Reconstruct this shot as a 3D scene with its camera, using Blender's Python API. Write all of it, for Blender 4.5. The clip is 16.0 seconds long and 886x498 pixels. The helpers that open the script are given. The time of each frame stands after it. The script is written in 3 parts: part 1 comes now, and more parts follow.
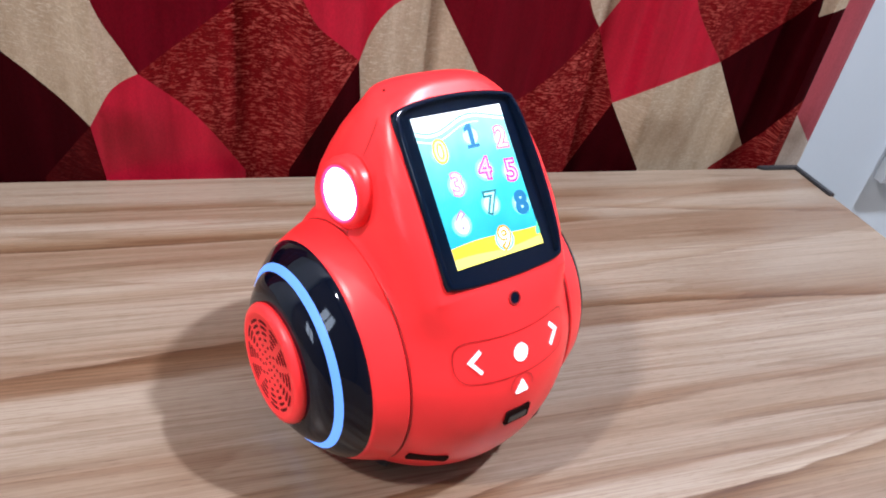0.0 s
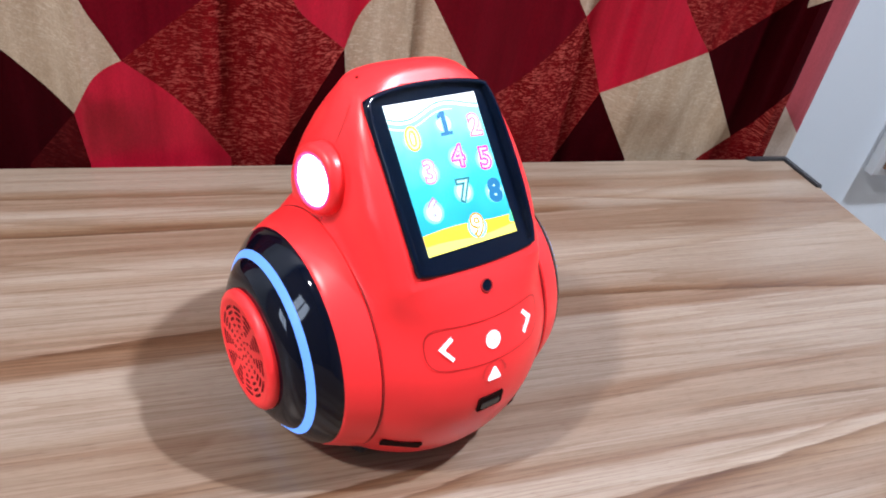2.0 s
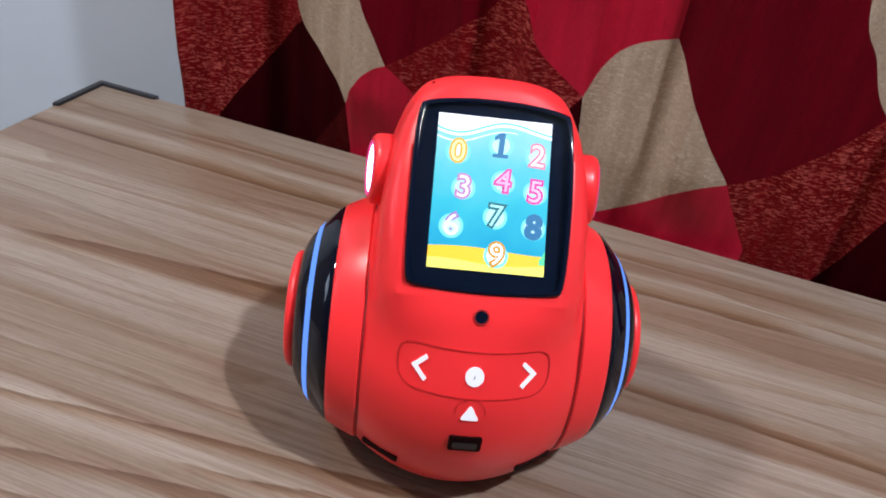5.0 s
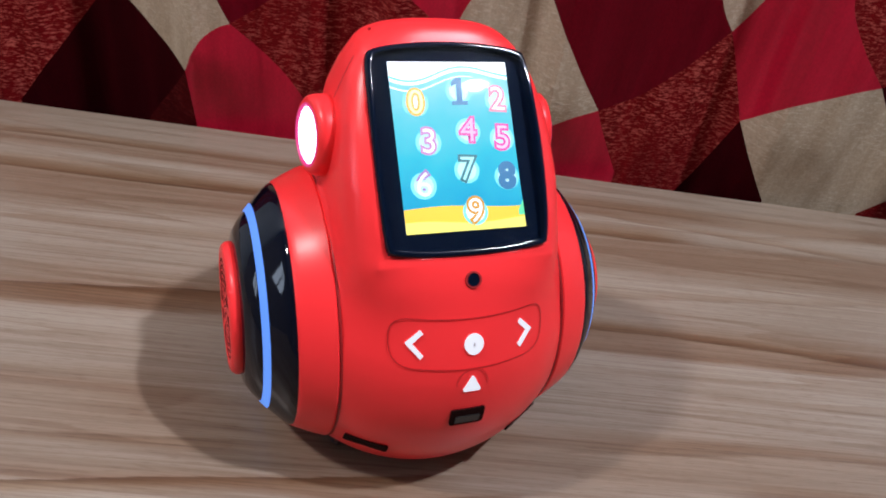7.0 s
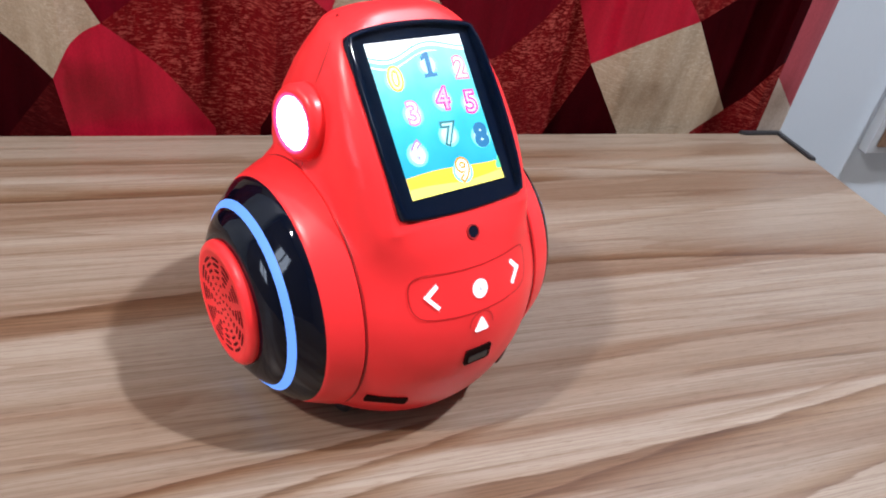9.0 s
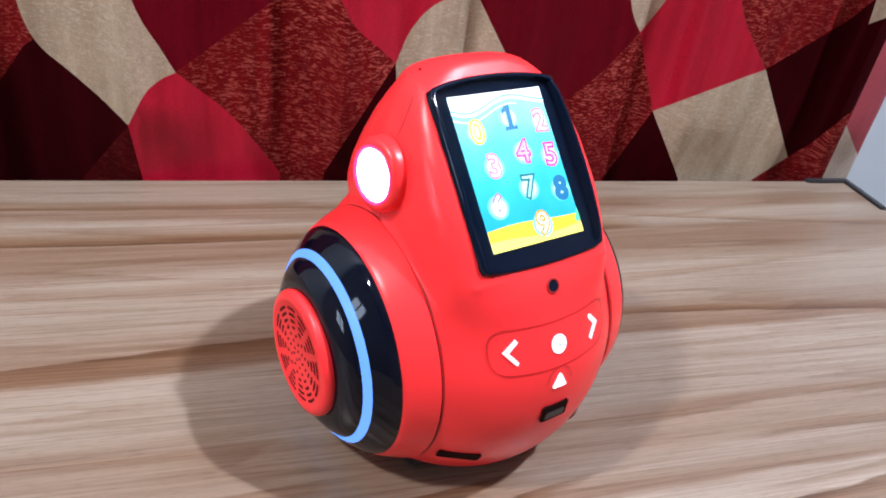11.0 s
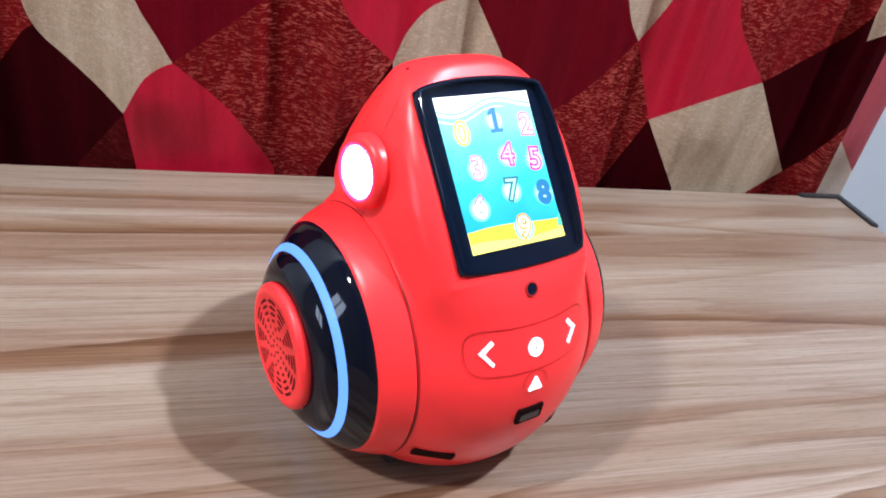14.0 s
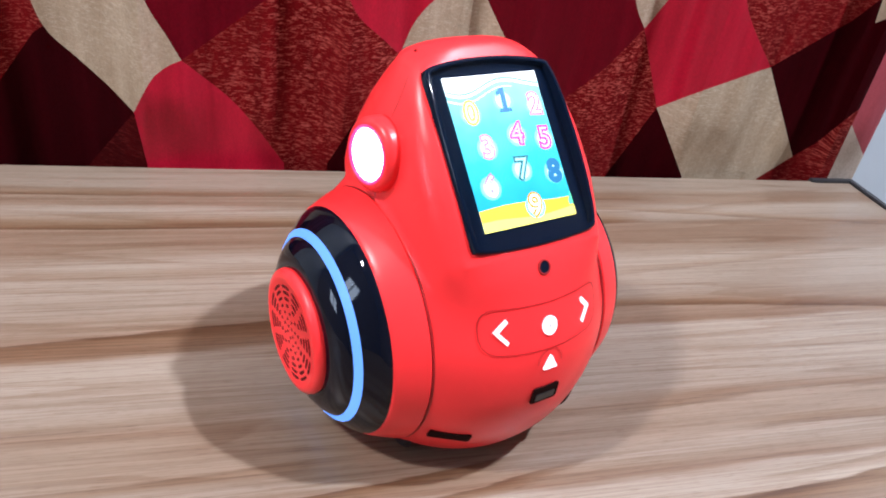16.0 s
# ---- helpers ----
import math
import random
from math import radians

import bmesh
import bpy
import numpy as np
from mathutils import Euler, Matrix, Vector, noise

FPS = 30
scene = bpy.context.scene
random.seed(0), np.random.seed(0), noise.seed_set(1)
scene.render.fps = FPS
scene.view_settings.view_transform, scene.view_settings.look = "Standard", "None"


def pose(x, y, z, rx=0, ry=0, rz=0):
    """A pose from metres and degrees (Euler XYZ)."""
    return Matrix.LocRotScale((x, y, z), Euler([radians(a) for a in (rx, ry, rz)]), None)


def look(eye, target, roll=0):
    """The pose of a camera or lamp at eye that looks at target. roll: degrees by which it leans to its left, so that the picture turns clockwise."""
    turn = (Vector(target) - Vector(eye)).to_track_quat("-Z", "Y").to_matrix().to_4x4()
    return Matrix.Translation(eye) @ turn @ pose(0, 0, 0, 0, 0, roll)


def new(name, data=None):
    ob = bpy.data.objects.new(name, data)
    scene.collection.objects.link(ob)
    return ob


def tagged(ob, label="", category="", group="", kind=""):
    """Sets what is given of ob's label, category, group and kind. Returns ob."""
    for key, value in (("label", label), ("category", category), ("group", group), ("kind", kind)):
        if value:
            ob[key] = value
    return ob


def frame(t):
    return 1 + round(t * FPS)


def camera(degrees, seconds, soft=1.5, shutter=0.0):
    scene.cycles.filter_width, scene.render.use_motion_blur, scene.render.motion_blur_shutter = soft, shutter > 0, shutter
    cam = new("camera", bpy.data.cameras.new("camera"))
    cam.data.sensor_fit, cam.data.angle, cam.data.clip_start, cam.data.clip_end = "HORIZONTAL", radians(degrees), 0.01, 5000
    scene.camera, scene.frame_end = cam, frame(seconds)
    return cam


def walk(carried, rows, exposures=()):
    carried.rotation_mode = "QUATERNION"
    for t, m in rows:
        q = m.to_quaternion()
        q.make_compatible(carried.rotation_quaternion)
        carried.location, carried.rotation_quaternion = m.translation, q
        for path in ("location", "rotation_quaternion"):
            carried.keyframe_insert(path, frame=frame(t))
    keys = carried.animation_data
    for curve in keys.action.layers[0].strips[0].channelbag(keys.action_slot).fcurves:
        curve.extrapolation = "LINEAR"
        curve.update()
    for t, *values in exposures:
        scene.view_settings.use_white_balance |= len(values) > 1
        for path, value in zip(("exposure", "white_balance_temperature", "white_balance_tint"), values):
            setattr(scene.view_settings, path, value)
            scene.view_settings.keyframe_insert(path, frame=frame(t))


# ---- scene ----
cam = camera(62.1, 16.0, 1.9)
PATH = [
    (0, (-0.113, -0.28, 0.307), (0.499, 1.247, -0.83), 9.9),
    (0.5, (-0.107, -0.282, 0.308), (0.525, 1.233, -0.834), 10.0),
    (1, (-0.102, -0.282, 0.306), (0.53, 1.229, -0.841), 9.6),
    (1.5, (-0.1, -0.284, 0.309), (0.514, 1.234, -0.839), 10.0),
    (2, (-0.102, -0.285, 0.308), (0.509, 1.228, -0.849), 10.3),
    (2.5, (-0.086, -0.297, 0.307), (0.377, 1.268, -0.849), 10.3),
    (3, (-0.043, -0.295, 0.312), (0.078, 1.296, -0.894), 11.0),
    (3.5, (0.004, -0.3, 0.295), (-0.117, 1.338, -0.847), 12.2),
    (4, (0.023, -0.302, 0.305), (-0.236, 1.308, -0.854), 10.6),
    (4.2, (0.028, -0.299, 0.314), (-0.284, 1.282, -0.87), 8.6),
    (5.3, (0.058, -0.285, 0.297), (-0.373, 1.316, -0.82), 8.6),
    (6.3, (0.043, -0.274, 0.275), (-0.275, 1.353, -0.844), 8.8),
    (6.5, (0.034, -0.273, 0.271), (-0.201, 1.368, -0.848), 9.4),
    (7, (-0.018, -0.276, 0.281), (0.117, 1.349, -0.877), 10.0),
    (7.5, (-0.042, -0.275, 0.288), (0.264, 1.32, -0.879), 10.2),
    (8, (-0.058, -0.299, 0.278), (0.373, 1.294, -0.853), 11.8),
    (8.5, (-0.089, -0.304, 0.278), (0.426, 1.25, -0.871), 12.3),
    (9, (-0.096, -0.292, 0.284), (0.529, 1.217, -0.871), 10.3),
    (9.5, (-0.108, -0.286, 0.287), (0.459, 1.275, -0.828), 8.0),
    (9.7, (-0.113, -0.284, 0.284), (0.445, 1.285, -0.825), 7.5),
    (12, (-0.107, -0.279, 0.286), (0.408, 1.329, -0.786), 10.0),
    (12.5, (-0.105, -0.275, 0.289), (0.426, 1.315, -0.802), 10.2),
    (13, (-0.103, -0.279, 0.287), (0.423, 1.318, -0.795), 10.4),
    (13.5, (-0.108, -0.28, 0.284), (0.435, 1.32, -0.788), 11.0),
    (14, (-0.103, -0.285, 0.286), (0.422, 1.314, -0.794), 10.9),
    (14.5, (-0.099, -0.288, 0.288), (0.415, 1.31, -0.8), 11.0),
    (15, (-0.102, -0.287, 0.286), (0.432, 1.3, -0.808), 11.0),
    (15.5, (-0.108, -0.285, 0.287), (0.417, 1.32, -0.785), 9.6),
    (16, (-0.104, -0.291, 0.278), (0.395, 1.32, -0.797), 9.1),
]
EXPOSURE = [(0.0, 0.23, 6150, 13), (1.0, 0.21, 6150, 13), (2.0, 0.21, 6150, 13), (2.5, 0.15, 6150, 13), (3.0, 0.17, 6150, 13), (3.5, 0.07, 6150, 13), (4.0, -0.15, 6150, 13),
            (6.5, -0.49, 6150, 13), (7.0, -0.49, 6150, 13), (7.5, -0.09, 6300, 13), (8.0, -0.17, 6400, 13), (8.5, -0.03, 6400, 13), (9.0, 0.01, 6300, 13), (9.5, -0.03, 6150, 13),
            (12.0, 0.23, 6000, 13), (14.0, 0.22, 6000, 13), (16.0, 0.23, 6000, 13)]
walk(cam, [(t, look(eye, target, roll)) for t, eye, target, roll in PATH], EXPOSURE)

# ---- light ----
world = bpy.data.worlds.new("room_world")
scene.world = world
world.use_nodes = True
world.node_tree.nodes["Background"].inputs["Color"].default_value = (0.9, 0.95, 1.0, 1)
world.node_tree.nodes["Background"].inputs["Strength"].default_value = 0.05


def area_lamp(name, eye, target, watts, size, size_y, colour):
    data = bpy.data.lights.new(name, "AREA")
    data.shape, data.size, data.size_y = "RECTANGLE", size, size_y
    data.energy, data.color = watts, colour
    ob = new(name, data)
    ob.matrix_world = look(eye, target)
    return ob


area_lamp("ceiling_lamp_right", (0.895, -0.235, 1.835), (0, 0, 0), 51, 0.07, 0.07, (0.95, 0.95, 1.0))
area_lamp("ceiling_lamp_left", (-0.98, -0.28, 1.43), (0, 0, 0), 23, 0.08, 0.12, (1.0, 0.89, 0.82))


# ---- materials ----
def material(name, colour, rough=0.5, metal=0.0, specular=0.5, coat=0.0):
    m = bpy.data.materials.new(name)
    m.use_nodes = True
    b = m.node_tree.nodes["Principled BSDF"]
    b.inputs["Base Color"].default_value = (*colour, 1)
    b.inputs["Roughness"].default_value = rough
    b.inputs["Metallic"].default_value = metal
    b.inputs["Specular IOR Level"].default_value = specular
    b.inputs["Coat Weight"].default_value = coat
    return m


def node(m, kind, **values):
    n = m.node_tree.nodes.new(kind)
    for k, v in values.items():
        n.inputs[k].default_value = v
    return n


def link(m, a, out, b, inp):
    m.node_tree.links.new(a.outputs[out], b.inputs[inp])


def bsdf(m):
    return m.node_tree.nodes["Principled BSDF"]


def coords(m, scale):
    tc = node(m, "ShaderNodeTexCoord")
    mp = node(m, "ShaderNodeMapping", Scale=scale)
    link(m, tc, "Object", mp, "Vector")
    return mp


def add_bump(m, height_node, out, strength, distance):
    b = node(m, "ShaderNodeBump", Strength=strength, Distance=distance)
    link(m, height_node, out, b, "Height")
    link(m, b, "Normal", bsdf(m), "Normal")


def ramp(m, stops, mode="LINEAR"):
    n = m.node_tree.nodes.new("ShaderNodeValToRGB")
    n.color_ramp.interpolation = mode
    e = n.color_ramp.elements
    while len(e) < len(stops):
        e.new(0.5)
    for i, (p, c) in enumerate(stops):
        e[i].position, e[i].color = p, (*c, 1)
    return n


def mix(m, kind, fac, a, b):
    """A colour mix; fac, a and b are numbers, colours or (node, output)."""
    n = m.node_tree.nodes.new("ShaderNodeMix")
    n.data_type, n.blend_type = "RGBA", kind
    for i, v in ((0, fac), (6, a), (7, b)):
        if isinstance(v, tuple) and not isinstance(v[0], (int, float)):
            m.node_tree.links.new(v[0].outputs[v[1]], n.inputs[i])
        elif isinstance(v, tuple):
            n.inputs[i].default_value = (*v, 1)
        else:
            n.inputs[i].default_value = v
    return n


def math_node(m, op, a, b=0.0):
    n = m.node_tree.nodes.new("ShaderNodeMath")
    n.operation = op
    for i, v in ((0, a), (1, b)):
        if isinstance(v, tuple):
            m.node_tree.links.new(v[0].outputs[v[1]], n.inputs[i])
        else:
            n.inputs[i].default_value = v
    return n


# strong grain lines: y at xc, xc, slope, bow, from x, to x, width of the brown side, side, depth
GRAIN = [(0.201, -0.20, -0.02, 0.0, -0.60, 0.25, 0.012, 1, 0.7), (0.157, -0.20, 0.00, 0.0, -0.60, 0.22, 0.020, 1, 1.0), (0.176, 0.20, -0.11, 0.0, 0.10, 0.60, 0.010, 1, 0.6),
         (0.055, 0.03, 0.0, -0.20, -0.34, 0.03, 0.020, -1, 0.9), (0.054, 0.05, 0.0, -0.17, 0.00, 0.60, 0.012, 1, 0.9), (-0.0665, -0.03, 0.115, 0.0, -0.30, 0.04, 0.009, -1, 1.0),
         (-0.0845, -0.044, 0.16, 0.3, -0.14, 0.06, 0.007, -1, 0.9), (-0.102, 0.10, 0.05, 0.15, -0.02, 0.50, 0.014, -1, 1.0), (-0.056, 0.22, 0.0, -0.6, 0.14, 0.36, 0.008, 1, 0.7),
         (-0.087, 0.20, 0.08, 0.8, 0.12, 0.30, 0.006, -1, 0.5), (-0.053, -0.12, 0.05, 0.0, -0.34, -0.04, 0.007, -1, 0.6), (-0.112, -0.145, 0.14, 0.0, -0.30, 0.02, 0.010, -1, 0.9),
         (-0.132, -0.12, 0.12, 0.0, -0.30, 0.20, 0.010, -1, 0.8), (-0.031, 0.20, 0.03, -0.4, 0.05, 0.40, 0.008, 1, 0.4), (0.091, 0.17, 0.11, 0.0, 0.06, 0.50, 0.010, 1, 0.35),
         (-0.160, 0.0, 0.06, 0.2, -0.40, 0.50, 0.012, 1, 0.8), (-0.020, -0.15, 0.03, 0.0, -0.40, 0.00, 0.008, 1, 0.35), (0.100, -0.20, 0.0, 0.0, -0.50, 0.00, 0.008, 1, 0.3)]


def wood_material():
    """Laminate with long grain bands that run along the table."""
    m = material("laminate_wood", (0.4, 0.3, 0.24), 0.34, specular=0.4)
    tc = node(m, "ShaderNodeTexCoord")
    turn = node(m, "ShaderNodeMapping", Rotation=(0, 0, radians(-1.3)))
    link(m, tc, "Object", turn, "Vector")
    sep = m.node_tree.nodes.new("ShaderNodeSeparateXYZ")
    link(m, turn, "Vector", sep, "Vector")

    def noise(scale, detail, rough, distort=0.0):
        mp = node(m, "ShaderNodeMapping", Scale=scale)
        link(m, turn, "Vector", mp, "Vector")
        n = node(m, "ShaderNodeTexNoise", Scale=1.0, Detail=detail, Roughness=rough, Distortion=distort)
        link(m, mp, "Vector", n, "Vector")
        return n

    # slow wander of the bands
    n1 = noise((2.4, 9.0, 1.0), 3.0, 0.5)
    w1 = math_node(m, "MULTIPLY", (math_node(m, "SUBTRACT", (n1, "Fac"), 0.5), 0), 0.046)
    n0 = noise((7.0, 120.0, 1.0), 4.0, 0.6)
    w0 = math_node(m, "MULTIPLY", (math_node(m, "SUBTRACT", (n0, "Fac"), 0.5), 0), 0.009)
    yy = math_node(m, "ADD", (math_node(m, "ADD", (sep, "Y"), (w1, 0)), 0), (w0, 0))
    pos = math_node(m, "MULTIPLY", (math_node(m, "ADD", (yy, 0), 0.36), 0), 1 / 0.62)
    yy2 = math_node(m, "ADD", (math_node(m, "ADD", (sep, "Y"), (math_node(m, "MULTIPLY", (w1, 0), 0.25), 0)), 0), (w0, 0))
    light, pale, tan, brown, dark = (0.236, 0.192, 0.150), (0.280, 0.236, 0.189), (0.212, 0.160, 0.117), (0.194, 0.136, 0.095), (0.175, 0.115, 0.076)
    bands = [(-0.36, tan), (-0.27, light), (-0.20, tan), (-0.17, brown), (-0.155, pale), (-0.125, light), (-0.112, brown), (-0.104, tan), (-0.094, pale),
             (-0.081, pale), (-0.077, dark), (-0.068, tan), (-0.060, light), (-0.050, tan), (-0.030, tan), (-0.026, brown), (-0.018, light),
             (0.028, pale), (0.033, dark), (0.044, brown), (0.056, tan), (0.070, light), (0.112, pale), (0.122, tan), (0.137, brown), (0.153, brown),
             (0.160, light), (0.178, pale), (0.187, brown), (0.203, tan), (0.209, light), (0.25, light)]
    r = ramp(m, [((y + 0.36) / 0.62, c) for y, c in bands])
    link(m, pos, 0, r, "Fac")
    # fine streaks at two widths
    n2 = noise((5.0, 330.0, 1.0), 4.0, 0.6, 0.2)
    s2 = ramp(m, [(0.36, (0.74, 0.66, 0.60)), (0.50, (0.98, 0.97, 0.96)), (0.70, (1.10, 1.09, 1.08))])
    link(m, n2, "Fac", s2, "Fac")
    c2 = mix(m, "MULTIPLY", 0.55, (r, "Color"), (s2, "Color"))
    n5 = noise((9.0, 760.0, 1.0), 3.0, 0.6)
    s5 = ramp(m, [(0.36, (0.78, 0.73, 0.69)), (0.52, (1, 1, 1)), (0.70, (1.07, 1.07, 1.07))])
    link(m, n5, "Fac", s5, "Fac")
    c5 = mix(m, "MULTIPLY", 0.8, (c2, 2), (s5, "Color"))
    # growth rings: each sharp on one side
    n3 = noise((1.3, 25.0, 1.0), 2.5, 0.5, 0.3)
    fr = math_node(m, "FRACT", (math_node(m, "MULTIPLY", (n3, "Fac"), 8.0), 0))
    s3 = ramp(m, [(0.0, (1.03, 1.03, 1.03)), (0.62, (0.99, 0.98, 0.97)), (0.94, (0.68, 0.56, 0.47)), (0.97, (0.68, 0.56, 0.47)), (1.0, (1.03, 1.03, 1.03))])
    link(m, fr, 0, s3, "Fac")
    c3 = mix(m, "MULTIPLY", 0.45, (c5, 2), (s3, "Color"))
    # the strong grain lines: each a bowed line with a sharp dark edge that fades to one side
    col = c3
    for y0, xc, slope, bow, xa, xb, wide, side, depth in GRAIN:
        dx = math_node(m, "SUBTRACT", (sep, "X"), xc)
        line = math_node(m, "MULTIPLY", (math_node(m, "ADD", (math_node(m, "MULTIPLY", (dx, 0), bow), 0), slope), 0), (dx, 0))
        dy = math_node(m, "SUBTRACT", (math_node(m, "SUBTRACT", (yy2, 0), y0), 0), (line, 0))
        pos = math_node(m, "ADD", (math_node(m, "MULTIPLY", (dy, 0), side / 0.04), 0), 0.5)
        tone = ramp(m, [(0.35, (1.0, 1.0, 1.0)), (0.47, (1.08, 1.08, 1.08)), (0.492, (0.50, 0.37, 0.28)), (0.5 + wide * 3, (0.62, 0.47, 0.35)), (0.5 + wide * 9, (0.79, 0.66, 0.54)), (0.5 + wide * 25, (1.0, 1.0, 1.0))])
        link(m, pos, 0, tone, "Fac")
        here = [m.node_tree.nodes.new("ShaderNodeMapRange") for _ in range(2)]
        for n, a, b in ((here[0], xa, xa + 0.05), (here[1], xb, xb - 0.05)):
            n.interpolation_type = "SMOOTHSTEP"
            n.inputs["From Min"].default_value, n.inputs["From Max"].default_value = a, b
            link(m, sep, "X", n, "Value")
        fac = math_node(m, "MULTIPLY", (math_node(m, "MULTIPLY", (here[0], 0), (here[1], 0)), 0), depth)
        col = mix(m, "MULTIPLY", (fac, 0), (col, 2), (tone, "Color"))
    # pores
    n4 = noise((90.0, 1500.0, 1.0), 2.0, 0.5)
    s4 = ramp(m, [(0.32, (0.74, 0.68, 0.63)), (0.44, (1, 1, 1))])
    link(m, n4, "Fac", s4, "Fac")
    c4 = mix(m, "MULTIPLY", 0.7, (col, 2), (s4, "Color"))
    link(m, c4, 2, bsdf(m), "Base Color")
    rr = ramp(m, [(0.3, (0.30, 0.30, 0.30)), (0.7, (0.44, 0.44, 0.44))])
    link(m, n2, "Fac", rr, "Fac")
    link(m, rr, "Color", bsdf(m), "Roughness")
    add_bump(m, n2, "Fac", 0.10, 0.0004)
    return m


def cloth_material(name, base, second, rough, fleck=0.0, fleck_colour=(0.5, 0.2, 0.15), sheen=0.0, specular=0.12):
    """Woven curtain cloth; fleck adds short bright threads."""
    m = material(name, base, rough, specular=specular)
    bsdf(m).inputs["Sheen Weight"].default_value = sheen
    mp = coords(m, (1.0, 1.0, 1.0))
    n1 = node(m, "ShaderNodeTexNoise", Scale=26.0, Detail=5.0, Roughness=0.6)
    link(m, coords(m, (3.0, 1.0, 0.35)), "Vector", n1, "Vector")
    r1 = ramp(m, [(0.3, second), (0.7, base)])
    link(m, n1, "Fac", r1, "Fac")
    weave = coords(m, (900.0, 10.0, 500.0))
    n2 = node(m, "ShaderNodeTexNoise", Scale=1.0, Detail=2.0)
    link(m, weave, "Vector", n2, "Vector")
    c = mix(m, "MULTIPLY", 0.5, (r1, "Color"), (ramp_out(m, n2, [(0.3, (0.72, 0.72, 0.72)), (0.7, (1.15, 1.15, 1.15))]), "Color"))
    height, out = n2, "Fac"
    if fleck:
        fm = coords(m, (230.0, 10.0, 720.0))
        n3 = node(m, "ShaderNodeTexNoise", Scale=1.0, Detail=3.0, Roughness=0.72)
        link(m, fm, "Vector", n3, "Vector")
        f3 = ramp_out(m, n3, [(0.50, (0, 0, 0)), (0.64, (fleck, fleck, fleck))])
        n4 = node(m, "ShaderNodeTexNoise", Scale=14.0, Detail=2.0)
        link(m, mp, "Vector", n4, "Vector")
        f4 = mix(m, "MULTIPLY", 1.0, (f3, "Color"), (ramp_out(m, n4, [(0.35, (0.35, 0.35, 0.35)), (0.65, (1, 1, 1))]), "Color"))
        c = mix(m, "MIX", (f4, 2), (c, 2), fleck_colour)
        height, out = n3, "Fac"
    link(m, c, 2, bsdf(m), "Base Color")
    add_bump(m, height, out, 0.5 if fleck else 0.25, 0.0012 if fleck else 0.0005)
    return m


def ramp_out(m, src, stops):
    r = ramp(m, stops)
    link(m, src, "Fac", r, "Fac")
    return r


def glow_material(name, colour, strength, rough=0.4):
    m = material(name, tuple(0.25 * min(1.0, c) for c in colour), rough)
    bsdf(m).inputs["Emission Color"].default_value = (*colour, 1)
    bsdf(m).inputs["Emission Strength"].default_value = strength
    return m


def paint_material(name, colour, rough):
    m = material(name, colour, rough, specular=0.3)
    mp = coords(m, (1, 1, 1))
    n1 = node(m, "ShaderNodeTexNoise", Scale=2.2, Detail=6.0, Roughness=0.6)
    link(m, mp, "Vector", n1, "Vector")
    r1 = ramp_out(m, n1, [(0.3, tuple(c * 0.93 for c in colour)), (0.7, colour)])
    link(m, r1, "Color", bsdf(m), "Base Color")
    n2 = node(m, "ShaderNodeTexNoise", Scale=140.0, Detail=3.0)
    link(m, mp, "Vector", n2, "Vector")
    add_bump(m, n2, "Fac", 0.15, 0.001)
    return m


def plastic_material(name, colour, rough, coat=0.0, specular=0.5):
    """Moulded plastic with a faint grain and uneven polish."""
    m = material(name, colour, rough, coat=coat, specular=specular)
    bsdf(m).inputs["Coat Roughness"].default_value = 0.12
    mp = coords(m, (1, 1, 1))
    n1 = node(m, "ShaderNodeTexNoise", Scale=38.0, Detail=4.0, Roughness=0.6)
    link(m, mp, "Vector", n1, "Vector")
    r1 = ramp_out(m, n1, [(0.3, (rough * 0.96,) * 3), (0.7, (rough * 1.04,) * 3)])
    link(m, r1, "Color", bsdf(m), "Roughness")
    n2 = node(m, "ShaderNodeTexNoise", Scale=900.0, Detail=2.0)
    link(m, mp, "Vector", n2, "Vector")
    add_bump(m, n2, "Fac", 0.02, 0.0002)
    return m


WOOD = wood_material()
RED = plastic_material("red_plastic", (0.95, 0.034, 0.038), 0.32, specular=0.36)
RED_DARK = plastic_material("red_plastic_groove", (0.30, 0.008, 0.010), 0.5)
RED_GROOVE = plastic_material("red_plastic_line", (0.50, 0.012, 0.014), 0.45)
# dark red that stands for the shade in the speaker's holes
GRILLE = plastic_material("grille_hole_shade", (0.10, 0.004, 0.005), 0.7, specular=0.2)
BLACK_GLOSS = plastic_material("black_gloss_plastic", (0.0015, 0.003, 0.009), 0.05, specular=0.30)
BLACK_RUBBER = plastic_material("black_rubber", (0.012, 0.012, 0.014), 0.55)
BLACK_EDGE = plastic_material("black_corner_plastic", (0.018, 0.020, 0.024), 0.42)
GLASS_FRONT = plastic_material("dark_screen_glass", (0.002, 0.006, 0.018), 0.06, specular=0.20)
# near black for the shade inside the slots, port and microphone hole
SLOT = material("slot_shade", (0.012, 0.001, 0.001), 0.8, specular=0.1)
PORT = plastic_material("port_dark_metal", (0.015, 0.013, 0.013), 0.35)
WALL = paint_material("wall_paint_pale_blue", (0.62, 0.72, 0.80), 0.6)
BEIGE = paint_material("wall_paint_beige", (0.34, 0.29, 0.25), 0.6)
FLOOR = paint_material("floor_grey_tile", (0.45, 0.40, 0.36), 0.35)
CEIL = paint_material("ceiling_white", (0.50, 0.50, 0.49), 0.7)
STEEL = plastic_material("dark_steel", (0.03, 0.03, 0.032), 0.4)
BROWN = paint_material("brown_wood_panel", (0.22, 0.14, 0.09), 0.5)
GREY = paint_material("grey_frame_paint", (0.54, 0.60, 0.65), 0.5)
